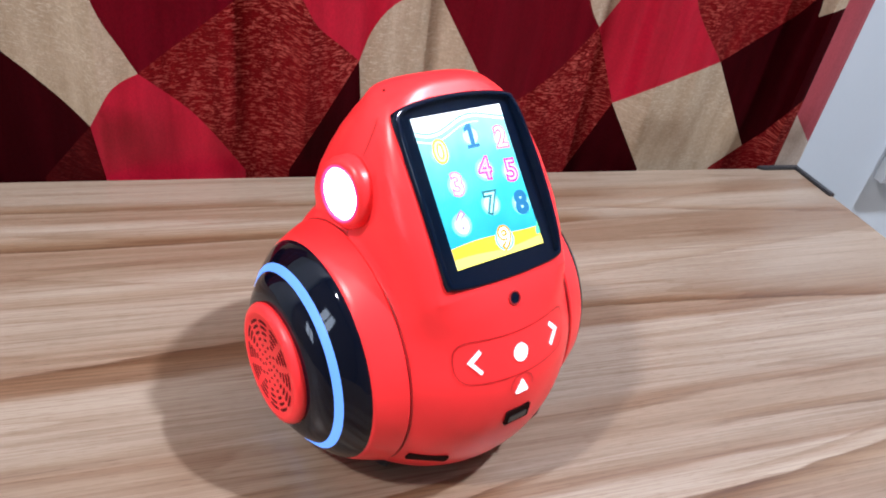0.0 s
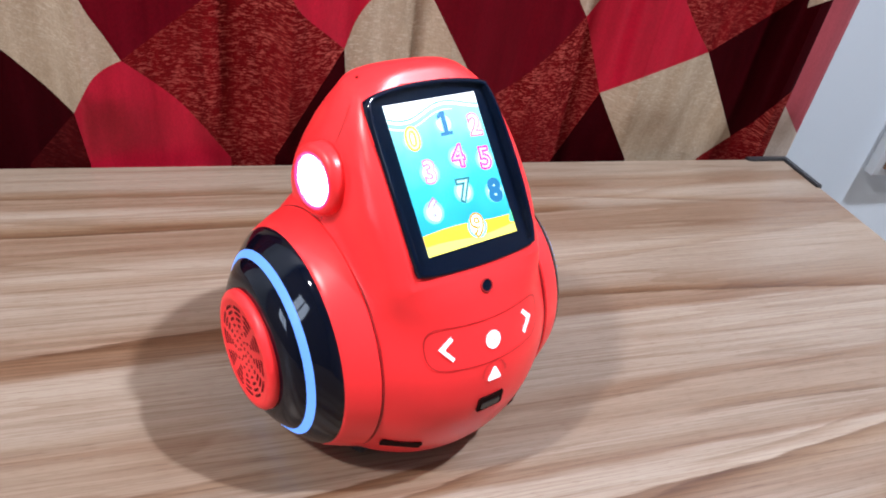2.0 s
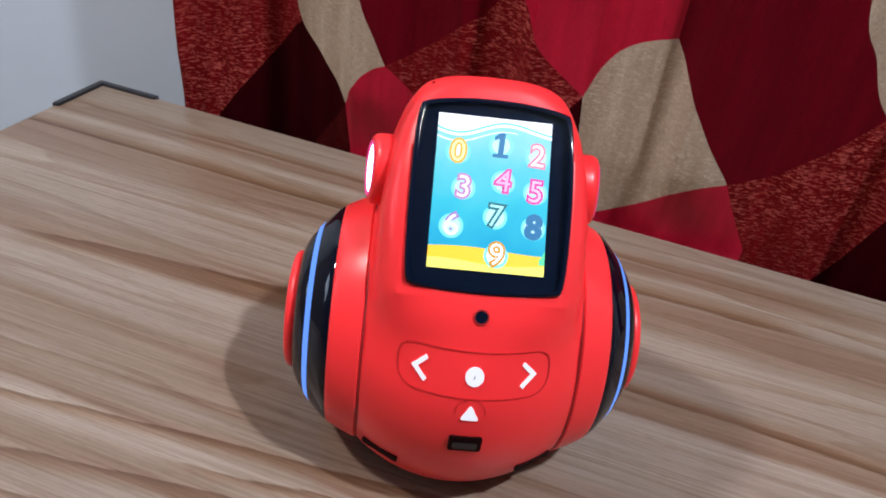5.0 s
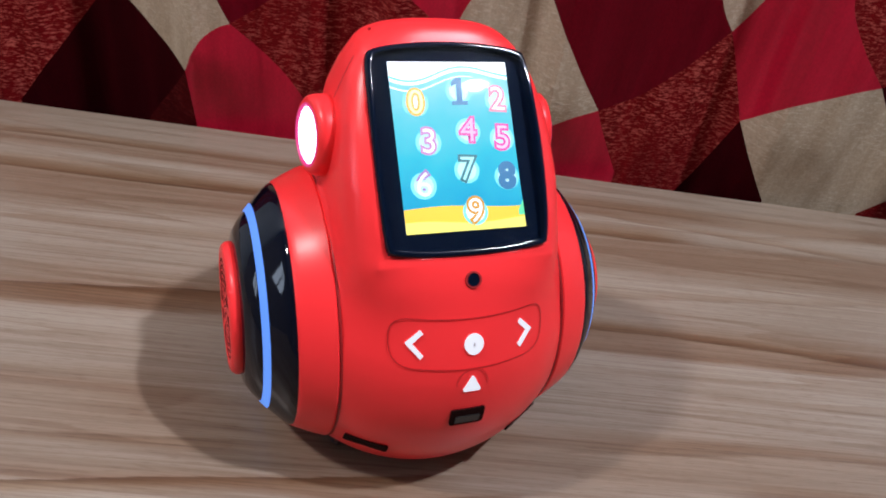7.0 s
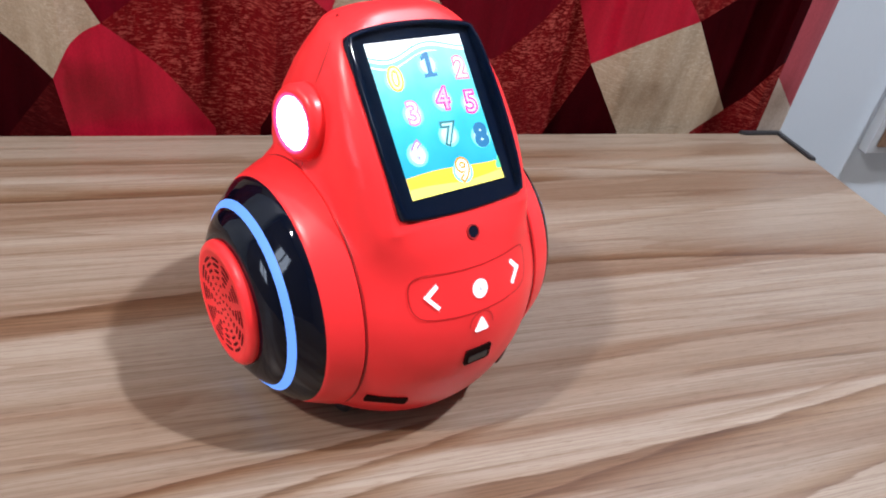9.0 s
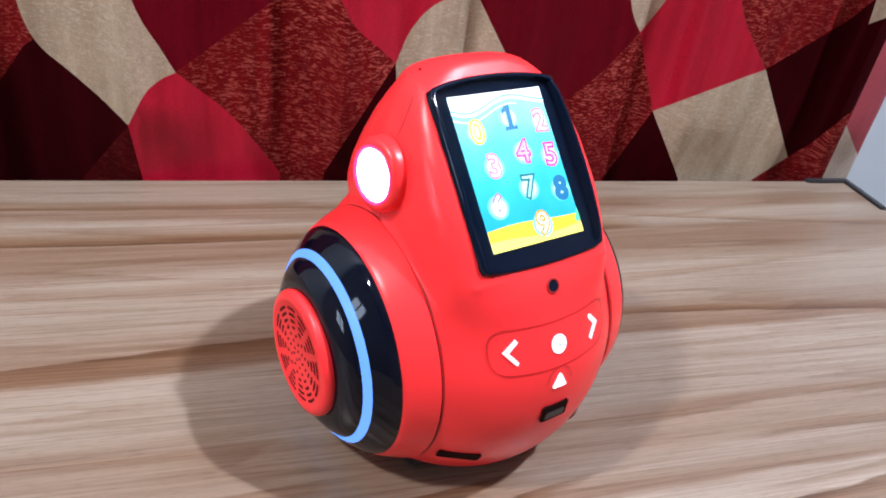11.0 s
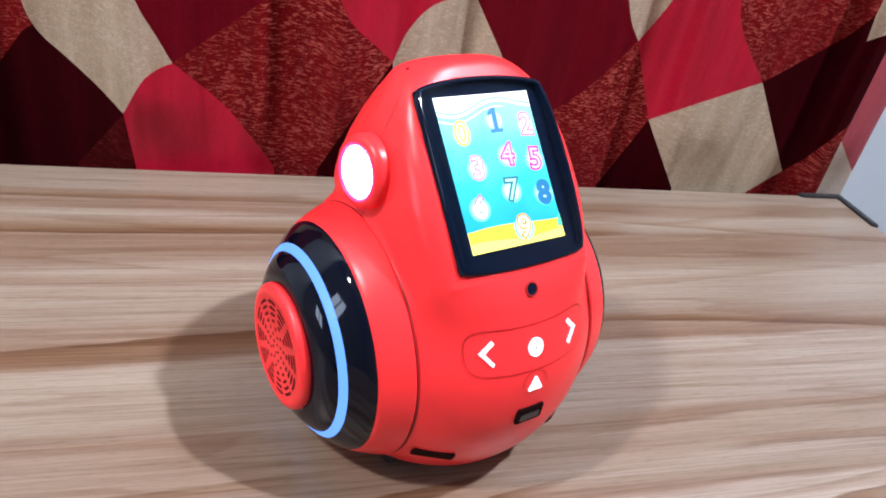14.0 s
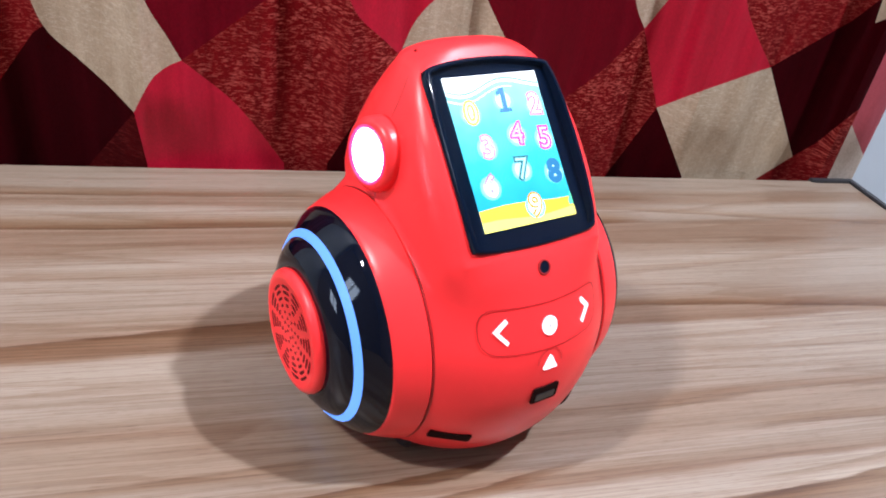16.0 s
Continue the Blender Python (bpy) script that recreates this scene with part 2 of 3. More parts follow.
LED = glow_material("led_blue", (0.13, 0.34, 1.0), 1.15)
LENS = glow_material("ear_lamp_white", (1.0, 0.84, 0.97), 8.0)
ICON_MARK = plastic_material("icon_mark_grey", (0.62, 0.60, 0.64), 0.5)
# pink glow that stands for the ear lamp's light on its housing
LAMP_SPILL = glow_material("lamp_spill_pink", (1.0, 0.06, 0.30), 0.8)
ICON = glow_material("icon_white", (0.92, 0.94, 1.0), 1.05)
CRIMSON = cloth_material("cloth_crimson", (0.470, 0.0080, 0.032), (0.330, 0.0040, 0.020), 0.42, specular=0.25)
WINE = cloth_material("cloth_wine", (0.125, 0.0012, 0.0075), (0.090, 0.0008, 0.0050), 0.5, specular=0.08)
MAROON = cloth_material("cloth_maroon", (0.030, 0.0005, 0.0022), (0.020, 0.0003, 0.0014), 0.6, specular=0.03)
CREAM = cloth_material("cloth_cream", (0.450, 0.372, 0.270), (0.330, 0.260, 0.178), 0.6, 0.45, (0.640, 0.570, 0.460))
FLECK = cloth_material("cloth_red_fleck", (0.165, 0.0040, 0.0060), (0.100, 0.0022, 0.0034), 0.6, 0.85, (0.500, 0.110, 0.085), specular=0.06)
# darker copy of the red fleck cloth, with fold shade in its colour
FLECK_SHADED = cloth_material("cloth_shaded_fleck", (0.052, 0.0016, 0.0024), (0.035, 0.0010, 0.0016), 0.6, 0.6, (0.150, 0.020, 0.018), specular=0.04)
# hem colours made paler for the stronger light on the folded edge
HEM_LIT_PINK = cloth_material("cloth_hem_lit_pink", (0.3600, 0.0700, 0.0900), (0.2900, 0.0550, 0.0700), 0.6)
HEM_LIT_WHITE = cloth_material("cloth_hem_lit_white", (0.50, 0.44, 0.38), (0.42, 0.36, 0.30), 0.6)


# ---- mesh helpers ----
from mathutils.geometry import tessellate_polygon
from mathutils.bvhtree import BVHTree


def mesh_of(name, bm, mats, smooth=True):
    me = bpy.data.meshes.new(name)
    bmesh.ops.recalc_face_normals(bm, faces=bm.faces)
    bm.to_mesh(me)
    bm.free()
    for m in mats if isinstance(mats, (list, tuple)) else [mats]:
        me.materials.append(m)
    if smooth:
        for p in me.polygons:
            p.use_smooth = True
        me.set_sharp_from_angle(angle=radians(38))
    return me


def part(name, bm, mat, parent=None, label="", smooth=True):
    ob = new(name, mesh_of(name, bm, mat, smooth))
    ob.parent = parent
    if label:
        tagged(ob, label)
    return ob


def box(x0, x1, y0, y1, z0, z1, bevel=0.0, segments=2):
    bm = bmesh.new()
    bmesh.ops.create_cube(bm, size=1)
    for v in bm.verts:
        v.co = Vector((x0 + (v.co.x + 0.5) * (x1 - x0), y0 + (v.co.y + 0.5) * (y1 - y0), z0 + (v.co.z + 0.5) * (z1 - z0)))
    if bevel:
        bmesh.ops.bevel(bm, geom=bm.edges[:], offset=bevel, segments=segments, profile=0.6, affect="EDGES")
    return bm


def revolve(profile, y0, z0, side=1, steps=96, bm=None, close=False):
    """Turns a profile of (x, radius) round the x-parallel axis through (y0, z0). side=-1 mirrors it."""
    bm = bm or bmesh.new()
    rings = []
    for x, r in profile:
        if r < 1e-6:
            rings.append([bm.verts.new((side * x, y0, z0))])
        else:
            rings.append([bm.verts.new((side * x, y0 + r * math.cos(a), z0 + r * math.sin(a))) for a in (2 * math.pi * k / steps for k in range(steps))])
    pairs = list(zip(rings, rings[1:]))
    if close:
        pairs.append((rings[-1], rings[0]))
    for a, b in pairs:
        if len(a) == 1 and len(b) == 1:
            continue
        for k in range(steps):
            j = (k + 1) % steps
            if len(a) == 1:
                bm.faces.new((a[0], b[k], b[j]))
            elif len(b) == 1:
                bm.faces.new((a[k], b[0], a[j]))
            else:
                bm.faces.new((a[k], b[k], b[j], a[j]))
    return bm


# ---- room ----
X0, X1, Y0, Y1, Z0, Z1 = -1.9, 1.9, -2.6, 0.31, -0.74, 1.86


def slab(name, label, category, mat, *dims):
    return tagged(part(name, box(*dims), mat, None, smooth=False), label, category, kind="structure")


slab("wall_north", "pale blue painted wall behind the curtain", "wall", WALL, X0 - 0.1, X1 + 0.1, Y1, Y1 + 0.1, Z0, Z1)
slab("wall_south", "beige painted wall of the room", "wall", BEIGE, X0 - 0.1, X1 + 0.1, Y0 - 0.1, Y0, Z0, Z1)
slab("wall_west", "beige painted side wall", "wall", BEIGE, X0 - 0.1, X0, Y0, Y1, Z0, Z1)
slab("wall_east", "beige painted side wall", "wall", BEIGE, X1, X1 + 0.1, Y0, Y1, Z0, Z1)
slab("floor", "plain grey floor under the table", "floor", FLOOR, X0 - 0.1, X1 + 0.1, Y0 - 0.1, Y1 + 0.1, Z0 - 0.1, Z0)
slab("ceiling", "plain white painted ceiling", "ceiling", CEIL, X0 - 0.1, X1 + 0.1, Y0 - 0.1, Y1 + 0.1, Z1, Z1 + 0.1)

# ---- window in the side wall ----
SKY = glow_material("window_daylight", (0.72, 0.84, 1.0), 10.0)
FRAME = paint_material("window_frame_white", (0.75, 0.76, 0.76), 0.4)
WY0, WY1, WZ0, WZ1 = -0.86, -0.34, 0.42, 1.00
window = tagged(new("window_1"), "small daylit window with a white frame", "window", kind="structure")


def window_part(name, mat, *dims):
    return part(name, box(*dims), mat, window, smooth=False)


window_part("pane", SKY, X0 + 0.002, X0 + 0.008, WY0, WY1, WZ0, WZ1)
for y in (WY0 - 0.02, (WY0 + WY1) / 2 - 0.02, WY1 - 0.02):
    window_part("window_frame", FRAME, X0, X0 + 0.03, y, y + 0.04, WZ0, WZ1)
for z in (WZ0 - 0.03, WZ1):
    window_part("window_frame", FRAME, X0, X0 + 0.034, WY0 - 0.03, WY1 + 0.03, z, z + 0.03)

# ---- table ----
TX0, TX1, TY0, TY1 = -0.438, 0.460, -0.36, 0.240
table = tagged(new("table"), "light wood-grain laminate table with black corner guards", "table")
table.location = (0, 0, Z0)


def under(ob, parent):
    """Keeps the world place of a mesh that was built in world coordinates."""
    ob.parent = parent
    ob.matrix_parent_inverse = parent.matrix_basis.inverted()
    return ob


under(part("tabletop", box(TX0, TX1, TY0, TY1, -0.018, 0.0, 0.0012), WOOD, None, "beige and brown streaked wood laminate top"), table)
under(part("apron", box(TX0 + 0.05, TX1 - 0.05, TY0 + 0.06, TY1 - 0.06, -0.05, -0.018), STEEL, None), table)
for x in (TX0 + 0.06, TX1 - 0.06):
    for y in (TY0 + 0.07, TY1 - 0.07):
        under(part("leg", box(x - 0.015, x + 0.015, y - 0.015, y + 0.015, Z0, -0.018, 0.003), STEEL, None), table)


def corner_guard(cx, cy, sx, sy, ax, ay):
    """An L-shaped black guard round a table corner; its arms run ax and ay metres from (cx, cy)."""
    bm = bmesh.new()
    w, o = 0.0045, 0.0016
    pts = [(ax, o), (-o + 0.002, o), (-o, o - 0.002), (-o, -ay), (w - 0.001, -ay), (w, -ay + 0.002), (w, -w), (ax - 0.004, -w), (ax, -w + 0.002)]
    top, low = 0.0026, -0.0200
    ring = [[bm.verts.new((cx + sx * x, cy + sy * y, z)) for x, y in pts] for z in (low, top)]
    bm.faces.new(ring[1])
    bm.faces.new(ring[0][::-1])
    n = len(pts)
    for k in range(n):
        bm.faces.new((ring[0][k], ring[0][(k + 1) % n], ring[1][(k + 1) % n], ring[1][k]))
    bmesh.ops.recalc_face_normals(bm, faces=bm.faces)
    bmesh.ops.bevel(bm, geom=[e for e in bm.edges if all(v.co.z > 0 for v in e.verts)], offset=0.0008, segments=2, affect="EDGES")
    return bm


under(part("corner_guard", corner_guard(TX1, TY1, -1, 1, 0.047, 0.055), BLACK_EDGE, None, "black plastic corner guard"), table)
under(part("corner_guard", corner_guard(TX0, TY1, 1, 1, 0.062, 0.060), BLACK_EDGE, None, "black plastic corner guard"), table)

# ---- curtain ----
TOPZ, MID, LOW = 1.30, 0.30, -0.60
G = {"ca": (-0.153, 0.083), "cb": (-0.188, 0.042), "ap": (-0.062, 0.168), "gt": (0.058, 0.154), "g1": (0.124, 0.057), "gl": (0.004, 0.097),
     "gb": (0.020, -0.003), "ce": (0.199, 0.131), "sl": (0.231, 0.065), "st": (0.327, 0.106), "sr": (0.387, 0.023)}
C1 = [(-0.203, 0.062), (-0.220, 0.081), (-0.239, 0.103), (-0.246, 0.135), (-0.246, 0.19), (-0.23, MID)]   # left side of the cream leaf
C2 = [(-0.162, 0.100), (-0.177, 0.130), (-0.190, 0.19), (-0.200, MID)]                                    # its other side
C3 = [(-0.175, 0.066), (-0.164, 0.077)]
C4 = [(-0.122, 0.058), (-0.103, 0.036), (-0.080, 0.004), (-0.068, LOW)]
C5 = [(-0.042, 0.144), (-0.029, 0.123), (-0.010, 0.108)]
C6 = [(0.030, 0.143), (0.013, 0.123)]
C7 = [(0.132, 0.039), (0.149, 0.007), (0.158, LOW)]
C8 = [(0.150, 0.074), (0.175, 0.098)]
C9 = [(0.188, 0.146), (0.178, 0.168), (0.163, 0.20), (0.150, MID)]
C10 = [(0.217, 0.164), (0.232, 0.20), (0.255, MID)]
C11 = [(0.290, 0.146), (0.277, 0.172), (0.27, 0.21), (0.285, MID)]
XL, XH, XR = -0.352, 0.437, 0.466


def curve(start, pts, end=None, n=6):
    """A smooth line from start through pts (to end); far points are joined straight. Gives the points after start, up to but without end."""
    way = [start, *pts] + ([end] if end else [])
    out = []
    for k in range(len(way) - 1):
        p, q = way[k], way[k + 1]
        o, r = way[max(0, k - 1)], way[min(len(way) - 1, k + 2)]
        if q[1] == LOW:
            out.append(q)
            continue
        if r[1] == LOW:
            r = (2 * q[0] - p[0], 2 * q[1] - p[1])
        for j in range(1, n + 1):
            f = j / n
            out.append(tuple(0.5 * (2 * b + (c - a) * f + (2 * a - 5 * b + 4 * c - d) * f * f + (3 * b - a - 3 * c + d) * f ** 3) for a, b, c, d in zip(o, p, q, r)))
    return out[:-1] if end else out


C1, C2, C4, C7 = curve(G["cb"], C1), curve(G["ca"], C2), curve(G["ca"], C4), curve(G["g1"], C7)
C3, C5, C6 = curve(G["cb"], C3, G["ca"]), curve(G["ap"], C5, G["gl"]), curve(G["gt"], C6, G["gl"])
C8, C9, C10, C11 = curve(G["g1"], C8, G["ce"]), curve(G["ce"], C9), curve(G["ce"], C10), curve(G["st"], C11)
PATCHES = [
    ("FLECK", [(XL, LOW), (-0.335, LOW), (-0.318, 0.0), (-0.246, 0.098), *C1[17:], (XL, MID)]),
    ("MAROON", [(-0.335, LOW), (-0.238, LOW), (-0.222, 0.0), G["cb"], *C1[:18], (-0.246, 0.098), (-0.318, 0.0)]),
    # patch coloured for the shade beside the fold
    ("FLECK_SHADED", [(-0.238, LOW), (-0.182, LOW), (-0.182, 0.0), G["cb"], (-0.222, 0.0)]),
    ("CREAM", [G["cb"], *C3, G["ca"], *C2, *C1[::-1]]),
    ("CRIMSON", [(-0.182, LOW), *C4[::-1], G["ca"], *C3[::-1], G["cb"], (-0.182, 0.0)]),
    ("WINE", [G["ca"], (-0.084, 0.139), G["ap"], (-0.060, MID), *C2[::-1]]),
    ("FLECK", [G["ca"], *C4, (-0.056, LOW), (-0.046, 0.004), G["gl"], *C5[::-1], G["ap"], (-0.084, 0.139)]),
    ("CRIMSON", [G["ap"], *C5, G["gl"], *C6[::-1], G["gt"], (0.056, MID), (-0.060, MID)]),
    ("MAROON", [(-0.056, LOW), (0.024, LOW), G["gb"], (0.009, 0.05), G["gl"], (-0.046, 0.004)]),
    ("CREAM", [G["gt"], *C6, G["gl"], (0.009, 0.05), G["gb"], G["g1"]]),
    ("CRIMSON", [G["gb"], (0.024, LOW), *C7[::-1], G["g1"]]),
    ("WINE", [G["gt"], G["g1"], *C8, G["ce"], *C9, (0.056, MID)]),
    ("CREAM", [G["ce"], *C10, *C9[::-1]]),
    ("FLECK", [G["g1"], *C7, (0.195, LOW), (0.200, -0.003), G["sl"], G["ce"], *C8[::-1]]),
    ("CRIMSON", [G["ce"], G["sl"], G["st"], *C11, *C10[::-1]]),
    ("FLECK", [G["st"], (0.389, 0.151), (0.409, 0.172), (0.410, MID), *C11[::-1]]),
    ("MAROON", [G["sl"], (0.200, -0.003), (0.195, LOW), (0.290, LOW), (0.278, -0.001)]),
    ("CREAM", [G["sl"], (0.278, -0.001), (0.290, LOW), (0.330, LOW), (0.358, -0.001), G["sr"], G["st"]]),
    ("MAROON", [G["st"], G["sr"], (0.405, 0.036), (XH, 0.072), (XH, 0.160), (0.412, 0.150), (0.409, 0.172), (0.389, 0.151)]),
    ("CREAM", [(0.412, 0.150), (XH, 0.160), (XH, MID), (0.410, MID), (0.409, 0.172)]),
    ("FLECK", [G["sr"], (0.358, -0.001), (0.330, LOW), (XH, LOW), (XH, 0.072), (0.405, 0.036)]),
    ("HEM_LIT_PINK", [(XH, 0.056), (XR, 0.026), (XR, MID), (XH, MID)]),
    ("HEM_LIT_WHITE", [(XH, LOW), (XR, LOW), (XR, 0.026), (XH, 0.056)]),
]
CLOTHS = {"FLECK": FLECK, "MAROON": MAROON, "FLECK_SHADED": FLECK_SHADED, "CREAM": CREAM, "CRIMSON": CRIMSON, "WINE": WINE, "HEM_LIT_PINK": HEM_LIT_PINK, "HEM_LIT_WHITE": HEM_LIT_WHITE}
ORDER = list(CLOTHS)
# the cloth above: the same kinds of patches, larger and plainer
cols = [XL, -0.21, -0.06, 0.06, 0.20, 0.30, XH]
for k, (a, b) in enumerate(zip(cols, cols[1:])):
    kinds = ["CREAM", "CRIMSON", "FLECK", "MAROON", "WINE", "FLECK"]
    z = MID
    for j in range(4):
        PATCHES.append((kinds[(k * 5 + j * 2) % 6], [(a, z), (b, z), (b, z + 0.25), (a, z + 0.25)]))
        z += 0.25
PATCHES.append(("HEM_LIT_PINK", [(XH, MID), (XR, MID), (XR, TOPZ), (XH, TOPZ)]))


RIDGES = [-0.52, -0.375, -0.182, -0.035, 0.088, 0.268, 0.425, 0.60]
DEPTHS = [0.02, 0.052, 0.024, 0.020, 0.038, 0.026, 0.02]
STEEP = [0.22, 0.29, 0.26, 0.30, 0.26, 0.20, 0.22]


def ease(u):
    u = min(1.0, max(0.0, u))
    return u * u * (3 - 2 * u)


def fold(x, z):
    """Depth of the hanging cloth: gentle falls behind each ridge and a steep rise to the next; held back where the table's edge presses it."""
    for a, b, d, s in zip(RIDGES, RIDGES[1:], DEPTHS, STEEP):
        if a <= x <= b:
            u = (x - a) / (b - a)
            f = d * (1 - (1 - u / (1 - s)) ** 1.6 if u < 1 - s else 1 - (1 - (1 - u) / s) ** 1.5)
            break
    else:
        f = 0.0
    y = 0.2300 + f + 0.0032 * math.sin(2 * math.pi * x / 0.067 + 0.8 + 1.5 * z) + 0.0014 * math.sin(2 * math.pi * x / 0.029 + 4 * z)
    k = ease(z / 0.06)
    press = 0.2440 + 0.5 * f
    return y * k + max(press, y) * (1 - k)


def clip(poly, axis, at, keep):
    """The part of a convex polygon on one side of a line."""
    out = []
    for p, q in zip(poly, poly[1:] + poly[:1]):
        a, b = keep * (p[axis] - at), keep * (q[axis] - at)
        if a >= 0:
            out.append(p)
        if a * b < 0:
            f = a / (a - b)
            out.append((p[0] + (q[0] - p[0]) * f, p[1] + (q[1] - p[1]) * f))
    return out


def drape(x, z):
    """The pattern is laid out flat and then bent into the folds."""
    for _ in range(2):
        y = fold(x, z)
    k = (y + 0.28) / 0.525
    return (-0.10 + (x + 0.10) * k, y, 0.29 + (z - 0.29) * k)


def curtain_mesh():
    bm = bmesh.new()
    bands = [LOW, -0.3, -0.1, -0.04, -0.01, 0.01, 0.03, 0.05, 0.07, 0.10, 0.13, 0.17, 0.22, MID, 0.5, 0.8, TOPZ]
    n = int((XR - XL) / 0.0040)
    for kind, pts in PATCHES:
        for tri in tessellate_polygon([[Vector((x, z, 0)) for x, z in pts]]):
            t = [pts[i] for i in tri]
            for k in range(n):
                a, b = XL + (XR - XL) * k / n, XL + (XR - XL) * (k + 1) / n
                if max(p[0] for p in t) <= a or min(p[0] for p in t) >= b:
                    continue
                c = clip(clip(t, 0, a, 1), 0, b, -1)
                if len(c) < 3:
                    continue
                for lo, hi in zip(bands, bands[1:]):
                    if max(p[1] for p in c) <= lo or min(p[1] for p in c) >= hi:
                        continue
                    d = clip(clip(c, 1, lo, 1), 1, hi, -1)
                    if len(d) >= 3:
                        f = bm.faces.new([bm.verts.new((x, 0, z)) for x, z in d])
                        f.material_index = ORDER.index(kind)
    bmesh.ops.remove_doubles(bm, verts=bm.verts[:], dist=0.00002)
    for v in bm.verts:
        v.co = drape(v.co.x, v.co.z)
    return bm


curtain = part("curtain", curtain_mesh(), [CLOTHS[k] for k in ORDER], None)
tagged(curtain, "red, maroon and cream patchwork curtain hanging behind the table", "curtain")
thick = curtain.modifiers.new("cloth thickness", "SOLIDIFY")
thick.thickness, thick.offset = 0.0012, 1.0

# ---- object on the wall ----
panel = tagged(new("wall_panel"), "small brown panel in a pale grey frame on the wall", "panel")
panel.location = (0.72, Y1, -0.02)
under(part("frame", box(0.662, 0.80, Y1 - 0.014, Y1, -0.058, 0.10, 0.002), GREY, None), panel)
under(part("face", box(0.672, 0.792, Y1 - 0.018, Y1 - 0.014, -0.048, 0.092, 0.002), BROWN, None, "brown wooden panel face"), panel)

# ---- toy robot ----
AY, AZ = -0.0030, 0.0580          # the axle that both side pods share
robot = tagged(new("toy_robot"), "glossy red egg-shaped toy robot with a lit screen", "toy robot")


def barrel(x):
    return 0.0790 * math.sqrt(max(0.0, 1 - (x / 0.0751) ** 2))


def lerp(table_, z):
    for (a, *p), (b, *q) in zip(table_, table_[1:]):
        if a <= z <= b:
            f = (z - a) / (b - a)
            return [u + (v - u) * f for u, v in zip(p, q)]
    return list(table_[-1][1:])


#        z      half width, front, back
HEAD = [(0.080, 0.0462, -0.045, 0.062), (0.090, 0.0464, -0.0500, 0.066), (0.096, 0.0466, -0.0620, 0.066), (0.100, 0.0467, -0.0664, 0.0655), (0.105, 0.0468, -0.0676, 0.065),
        (0.112, 0.0472, -0.0645, 0.0710), (0.125, 0.0466, -0.0525, 0.0660), (0.140, 0.0454, -0.0381, 0.0565), (0.155, 0.0430, -0.0237, 0.0455), (0.166, 0.0394, -0.0131, 0.0365),
        (0.172, 0.0362, -0.0072, 0.0315), (0.177, 0.0324, -0.0024, 0.0295), (0.181, 0.0262, 0.0016, 0.0225), (0.1835, 0.0190, 0.0042, 0.0170), (0.1848, 0.0110, 0.0065, 0.0130)]


BULGE = 0.0040


def visor(v):
    """How far the screen's face bulges, v metres down from the display's top."""
    return BULGE * max(0.0, 1 - ((v - 0.034) / 0.047) ** 2)


def body_mesh():
    bm = revolve([(-0.0570, 0.0)] + [(-0.0570 + 0.1140 * k / 72, barrel(-0.0570 + 0.1140 * k / 72)) for k in range(73)] + [(0.0570, 0.0)], AY, AZ, 1, 240)
    for v in bm.verts:
        v.co.z = max(v.co.z, 0.0065)
    steps, rings, z = 144, [], 0.080
    while z <= 0.18481:
        w, f, b = lerp(HEAD, z)
        f -= max(0.0, visor((0.1743 - z) / 0.0479 * 0.0665) - 0.0006) / 0.72
        c = f + 0.46 * (b - f)
        ring = []
        for k in range(steps):
            a = 2 * math.pi * k / steps
            s, co = math.sin(a), math.cos(a)
            n = (4.0 + 1.2 * min(1, max(0, (z - 0.100) / 0.030))) if s < 0 else 2.5
            x = w * math.copysign(abs(co) ** (2 / n), co)
            y = c + ((c - f) if s < 0 else (b - c)) * math.copysign(abs(s) ** (2 / n), s)
            ring.append(bm.verts.new((x, y, z)))
        rings.append(ring)
        z += 0.0008
    for p, q in zip(rings, rings[1:]):
        for k in range(steps):
            j = (k + 1) % steps
            bm.faces.new((p[k], p[j], q[j], q[k]))
    bm.faces.new(rings[0][::-1])
    bm.faces.new(rings[-1])
    return bm


shell = part("body_shell", body_mesh(), RED, robot, "glossy red plastic shell")
rm = shell.modifiers.new("merge", "REMESH")
rm.mode, rm.voxel_size, rm.use_smooth_shade = "VOXEL", 0.0013, True
sm = shell.modifiers.new("blend", "SMOOTH")
sm.factor, sm.iterations = 0.5, 20


def slot_ring(radius, width, arc):
    """One grille slot, drawn at angle 0: a bar bent along a ring, coloured dark for a hole's shade."""
    bm = bmesh.new()
    n = 6
    rows = []
    for k in range(n + 1):
        a = arc * (k / n - 0.5)
        inset = 0.25 * width if k in (0, n) else 0.0
        rows.append([bm.verts.new((x, r * math.cos(a), r * math.sin(a))) for r, x in ((radius - width / 2 + inset, -0.0004), (radius - width / 2 + inset, 0.00015), (radius + width / 2 - inset, 0.00015), (radius + width / 2 - inset, -0.0004))])
    for p, q in zip(rows, rows[1:]):
        for i in range(4):
            j = (i + 1) % 4
            bm.faces.new((p[i], p[j], q[j], q[i]))
    bm.faces.new(rows[0])
    bm.faces.new(rows[-1][::-1])
    return bm


SLOT_MESHES = []
for r, w, count, fill in ((0.0218, 0.0014, 12, 0.74), (0.0190, 0.0014, 12, 0.66), (0.0160, 0.0014, 12, 0.58), (0.0128, 0.0013, 12, 0.40), (0.0096, 0.0012, 10, 0.24), (0.0064, 0.0011, 8, 0.24), (0.0030, 0.0011, 5, 0.34)):
